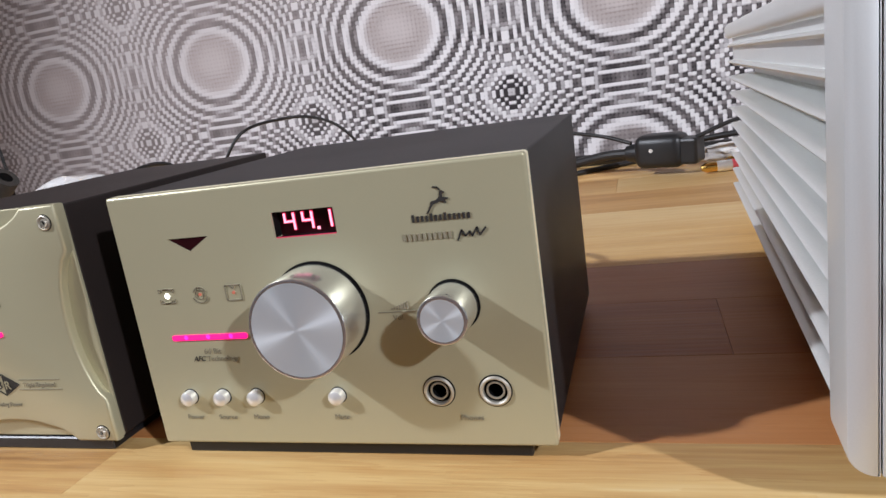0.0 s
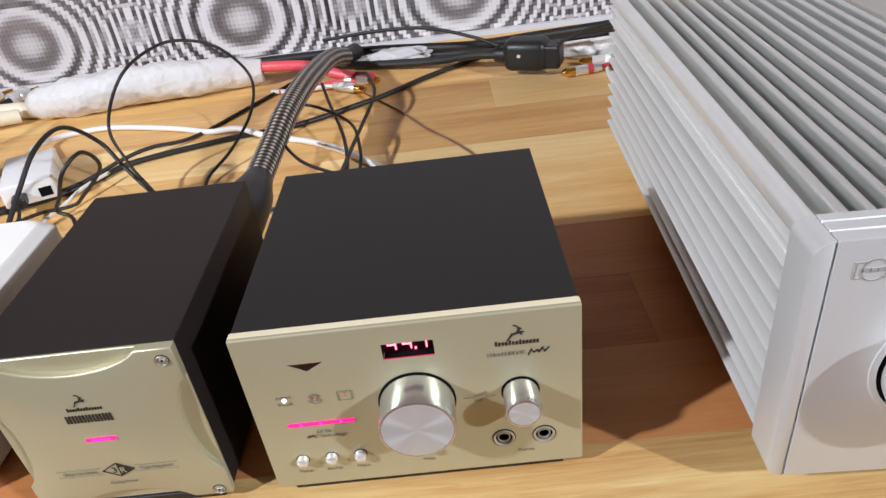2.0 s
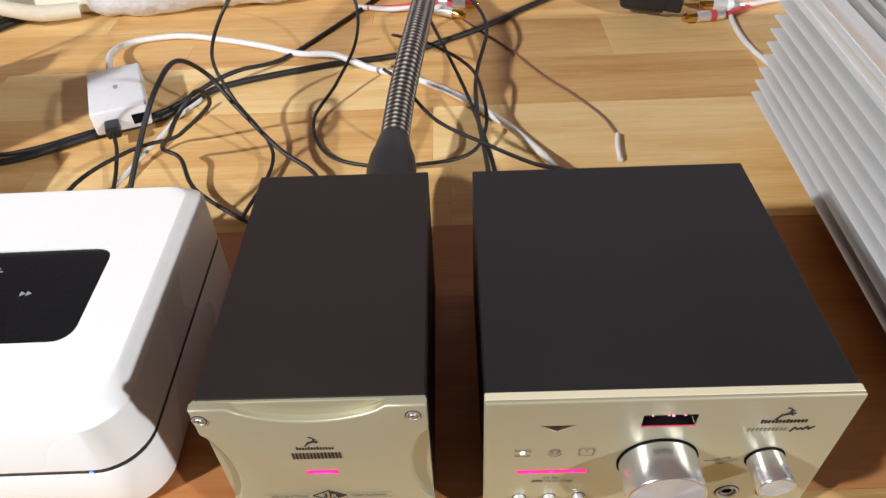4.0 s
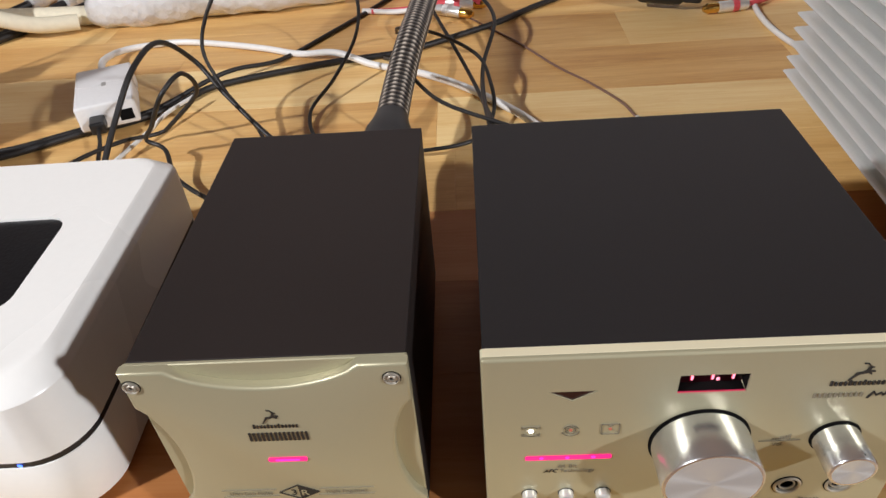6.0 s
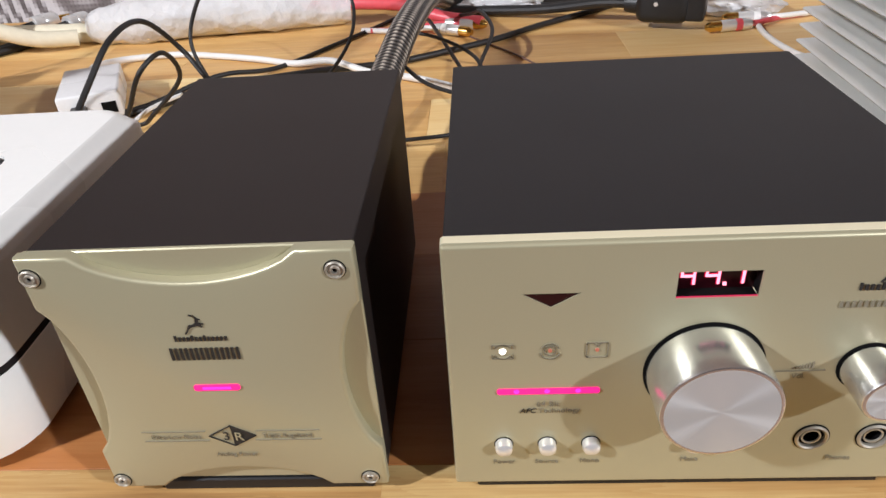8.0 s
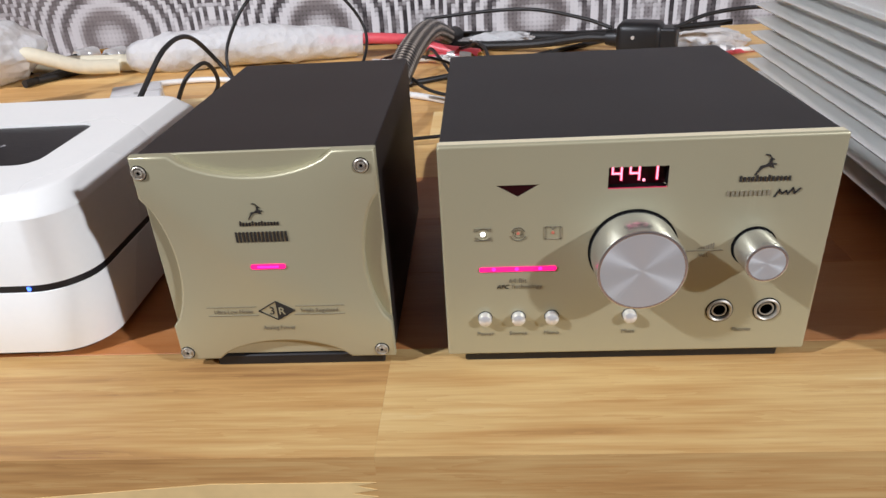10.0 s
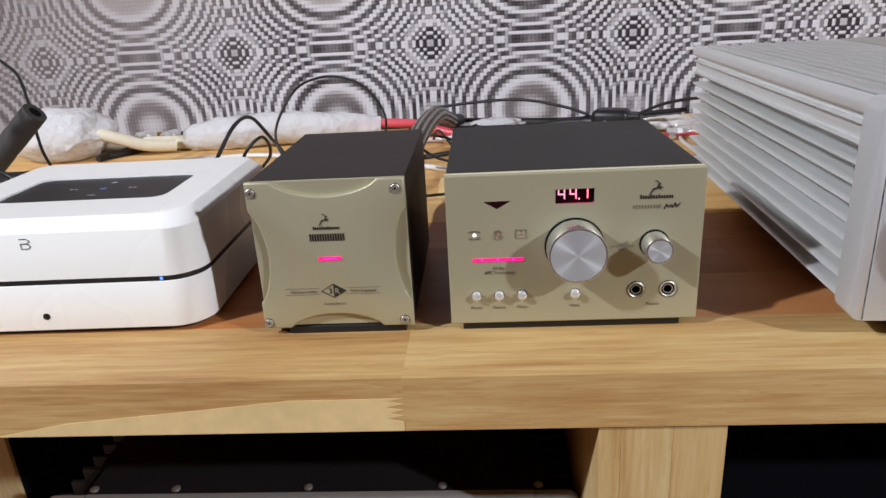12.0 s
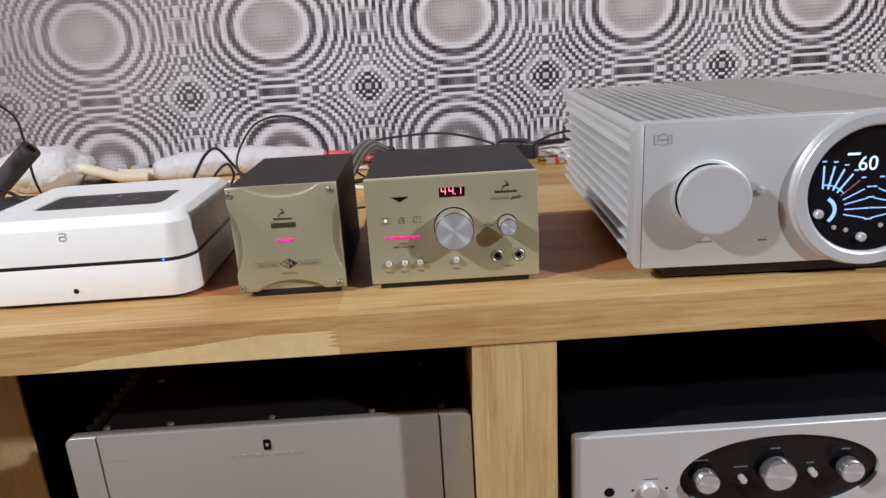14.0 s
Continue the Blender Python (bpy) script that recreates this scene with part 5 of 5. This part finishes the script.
def build_speaker_plug(place, rz):
    d = thing("speaker_plug", "shiny chrome speaker plug lying at the back edge", "plug", place, rz, group="chrome plugs at the back edge")
    ax = Matrix.Translation((0, 0, 0.0105)) @ Matrix.Rotation(radians(90), 4, "Y")
    part("barrel", lathe([(0.0, 0.0), (0.0090, 0.0), (0.0102, 0.0015), (0.0102, 0.012), (0.0092, 0.0135), (0.0102, 0.015), (0.0102, 0.030), (0.0085, 0.034), (0, 0.034)], ax, 28), CHROME, d, "shiny chrome barrel", 35)
    part("pin", lathe([(0.0, 0.034), (0.0030, 0.034), (0.0034, 0.042), (0.0022, 0.054), (0, 0.056)], ax, 16), GOLD, d, "gold pin", 35)
    part("lead", tube([(0.001, 0, 0.0105), (-0.03, 0.004, 0.008), (-0.08, 0.006, 0.0055), (-0.14, 0.002, 0.0055)], 0.005), BLACK_RUBBER, d)


build_speaker_plug((-0.575, 0.745, TOP), 62)
build_speaker_plug((-0.525, 0.738, TOP), 70)
build_speaker_plug((-0.480, 0.735, TOP), 52)


def build_bag():
    d = thing("wrapped_cable", "cream cable wrapped in clear bubble wrap", "wrapped cable")
    part("cable", tube([(-0.86, 0.70, 0.6125), (-0.75, 0.695, 0.6125), (-0.60, 0.690, 0.6125), (-0.47, 0.680, 0.6125), (-0.36, 0.680, 0.6125), (-0.25, 0.690, 0.6125), (-0.15, 0.705, 0.6125)], 0.0115, 16), FOAM, d, "cream sleeved cable", 60)
    part("wrap", tube([(-0.455, 0.674, 0.619), (-0.43, 0.674, 0.621), (-0.36, 0.676, 0.627), (-0.28, 0.684, 0.628), (-0.20, 0.695, 0.625), (-0.14, 0.702, 0.620)], lambda t: 0.012 + 0.014 * math.sin(math.pi * (0.12 + 0.8 * t)), 30, 18, lumps=0.20), FILM, d, "crumpled clear bubble wrap", 50)
    return d


build_bag()


def build_roll():
    d = thing("wrapped_bundle", "crumpled bundle of bubble wrap beside a black box", "bundle")
    b = mesh()
    bmesh.ops.create_icosphere(b, subdivisions=4, radius=1.0)
    for v in b.verts:
        n = noise.noise(v.co * 1.9) * 0.16 + noise.noise(v.co * 5.1) * 0.08 + noise.noise(v.co * 13) * 0.03
        v.co = Vector((v.co.x * 0.088, v.co.y * 0.055, v.co.z * 0.042)) * (1 + n)
        v.co += Vector((-0.645, 0.64, TOP + 0.041))
        v.co.z = max(v.co.z, TOP + 0.0005)
    part("wrap", b, FILM, d, "crumpled clear bubble wrap", 50)
    part("cable_end", tube([(-0.60, 0.63, 0.640), (-0.57, 0.625, 0.640), (-0.545, 0.628, 0.632), (-0.51, 0.64, 0.618), (-0.47, 0.66, 0.612)], 0.0095, 14), FOAM, d, "cream cable end coming out", 60)
    return d


build_roll()


def build_sheet(x, y, rx, ry, rz, seed):
    d = thing("plastic_film", "crumpled clear plastic film at the back edge of the table", "plastic film")
    b = mesh()
    bmesh.ops.create_icosphere(b, subdivisions=4, radius=1.0)
    for v in b.verts:
        c = v.co + Vector((seed, 0, 0))
        n = noise.noise(c * 2.2) * 0.22 + noise.noise(c * 6.0) * 0.14 + noise.noise(c * 14) * 0.06
        v.co = Vector((v.co.x * rx, v.co.y * ry, v.co.z * rz)) * (1 + n)
        v.co += Vector((x, y, TOP + rz * 0.8))
        v.co.z = max(v.co.z, TOP + 0.0005)
    part("film", b, FILM, d, "crumpled clear film", 50)


build_sheet(-0.34, 0.735, 0.11, 0.028, 0.017, 0)
build_sheet(0.045, 0.725, 0.05, 0.022, 0.012, 5)
build_sheet(0.315, 0.660, 0.05, 0.022, 0.014, 9)


def build_tube():
    d = thing("foam_tube", "dark grey foam tube leaning on the wrapped bundle", "foam tube")
    a, b = Vector((-0.652, 0.45, 0.6165)), Vector((-0.5535, 0.45, 0.703))
    part("tube", tube([a, a.lerp(b, 0.5), b], 0.0155, 24), GREY_TUBE, d, smooth=60)
    part("end_hole", lathe([(0.008, 0), (0, 0.0004)], Matrix.Translation(b) @ (b - a).to_track_quat("Z", "Y").to_matrix().to_4x4() @ Matrix.Translation((0, 0, 0.0003)), 20), HOLE, d)


build_tube()


def build_dark_box():
    d = thing("media_box", "flat black box on the table", "media box", (-0.72, 0.03, TOP))
    part("body", box(0, 0.30, 0, 0.29, 0.004, 0.055, 0.003, 2), BLACK_PLASTIC, d, "black plastic body", 40)
    part("foot", box(0.02, 0.28, 0.02, 0.27, 0.0, 0.0042), BLACK_RUBBER, d)


build_dark_box()


def build_screen():
    d = thing("dark_panel", "tall black upright panel standing on the black box", "panel", (-0.70, 0.275, TOP + 0.055))
    part("panel", box(0, 0.165, 0, 0.025, 0.0003, 0.176, 0.003, 2), BLACK_PLASTIC, d, smooth=40)


build_screen()
cable("hanging_wire", "thin black wire arching down to the table", [(-0.66, 0.31, 0.800), (-0.655, 0.36, 0.826), (-0.636, 0.45, 0.829), (-0.616, 0.46, 0.810), (-0.595, 0.465, 0.772), (-0.578, 0.47, 0.750), (-0.574, 0.472, 0.715), (-0.573, 0.474, 0.65), (-0.57, 0.49, 0.606)], 0.0020, BLACK_RUBBER)
cable("hanging_wire", "thin black wire lying over the black box", [(-0.60, 0.268, 0.705), (-0.55, 0.262, 0.695), (-0.50, 0.265, 0.676), (-0.470, 0.262, 0.6590), (-0.445, 0.245, 0.6578)], 0.0024, BLACK_RUBBER)
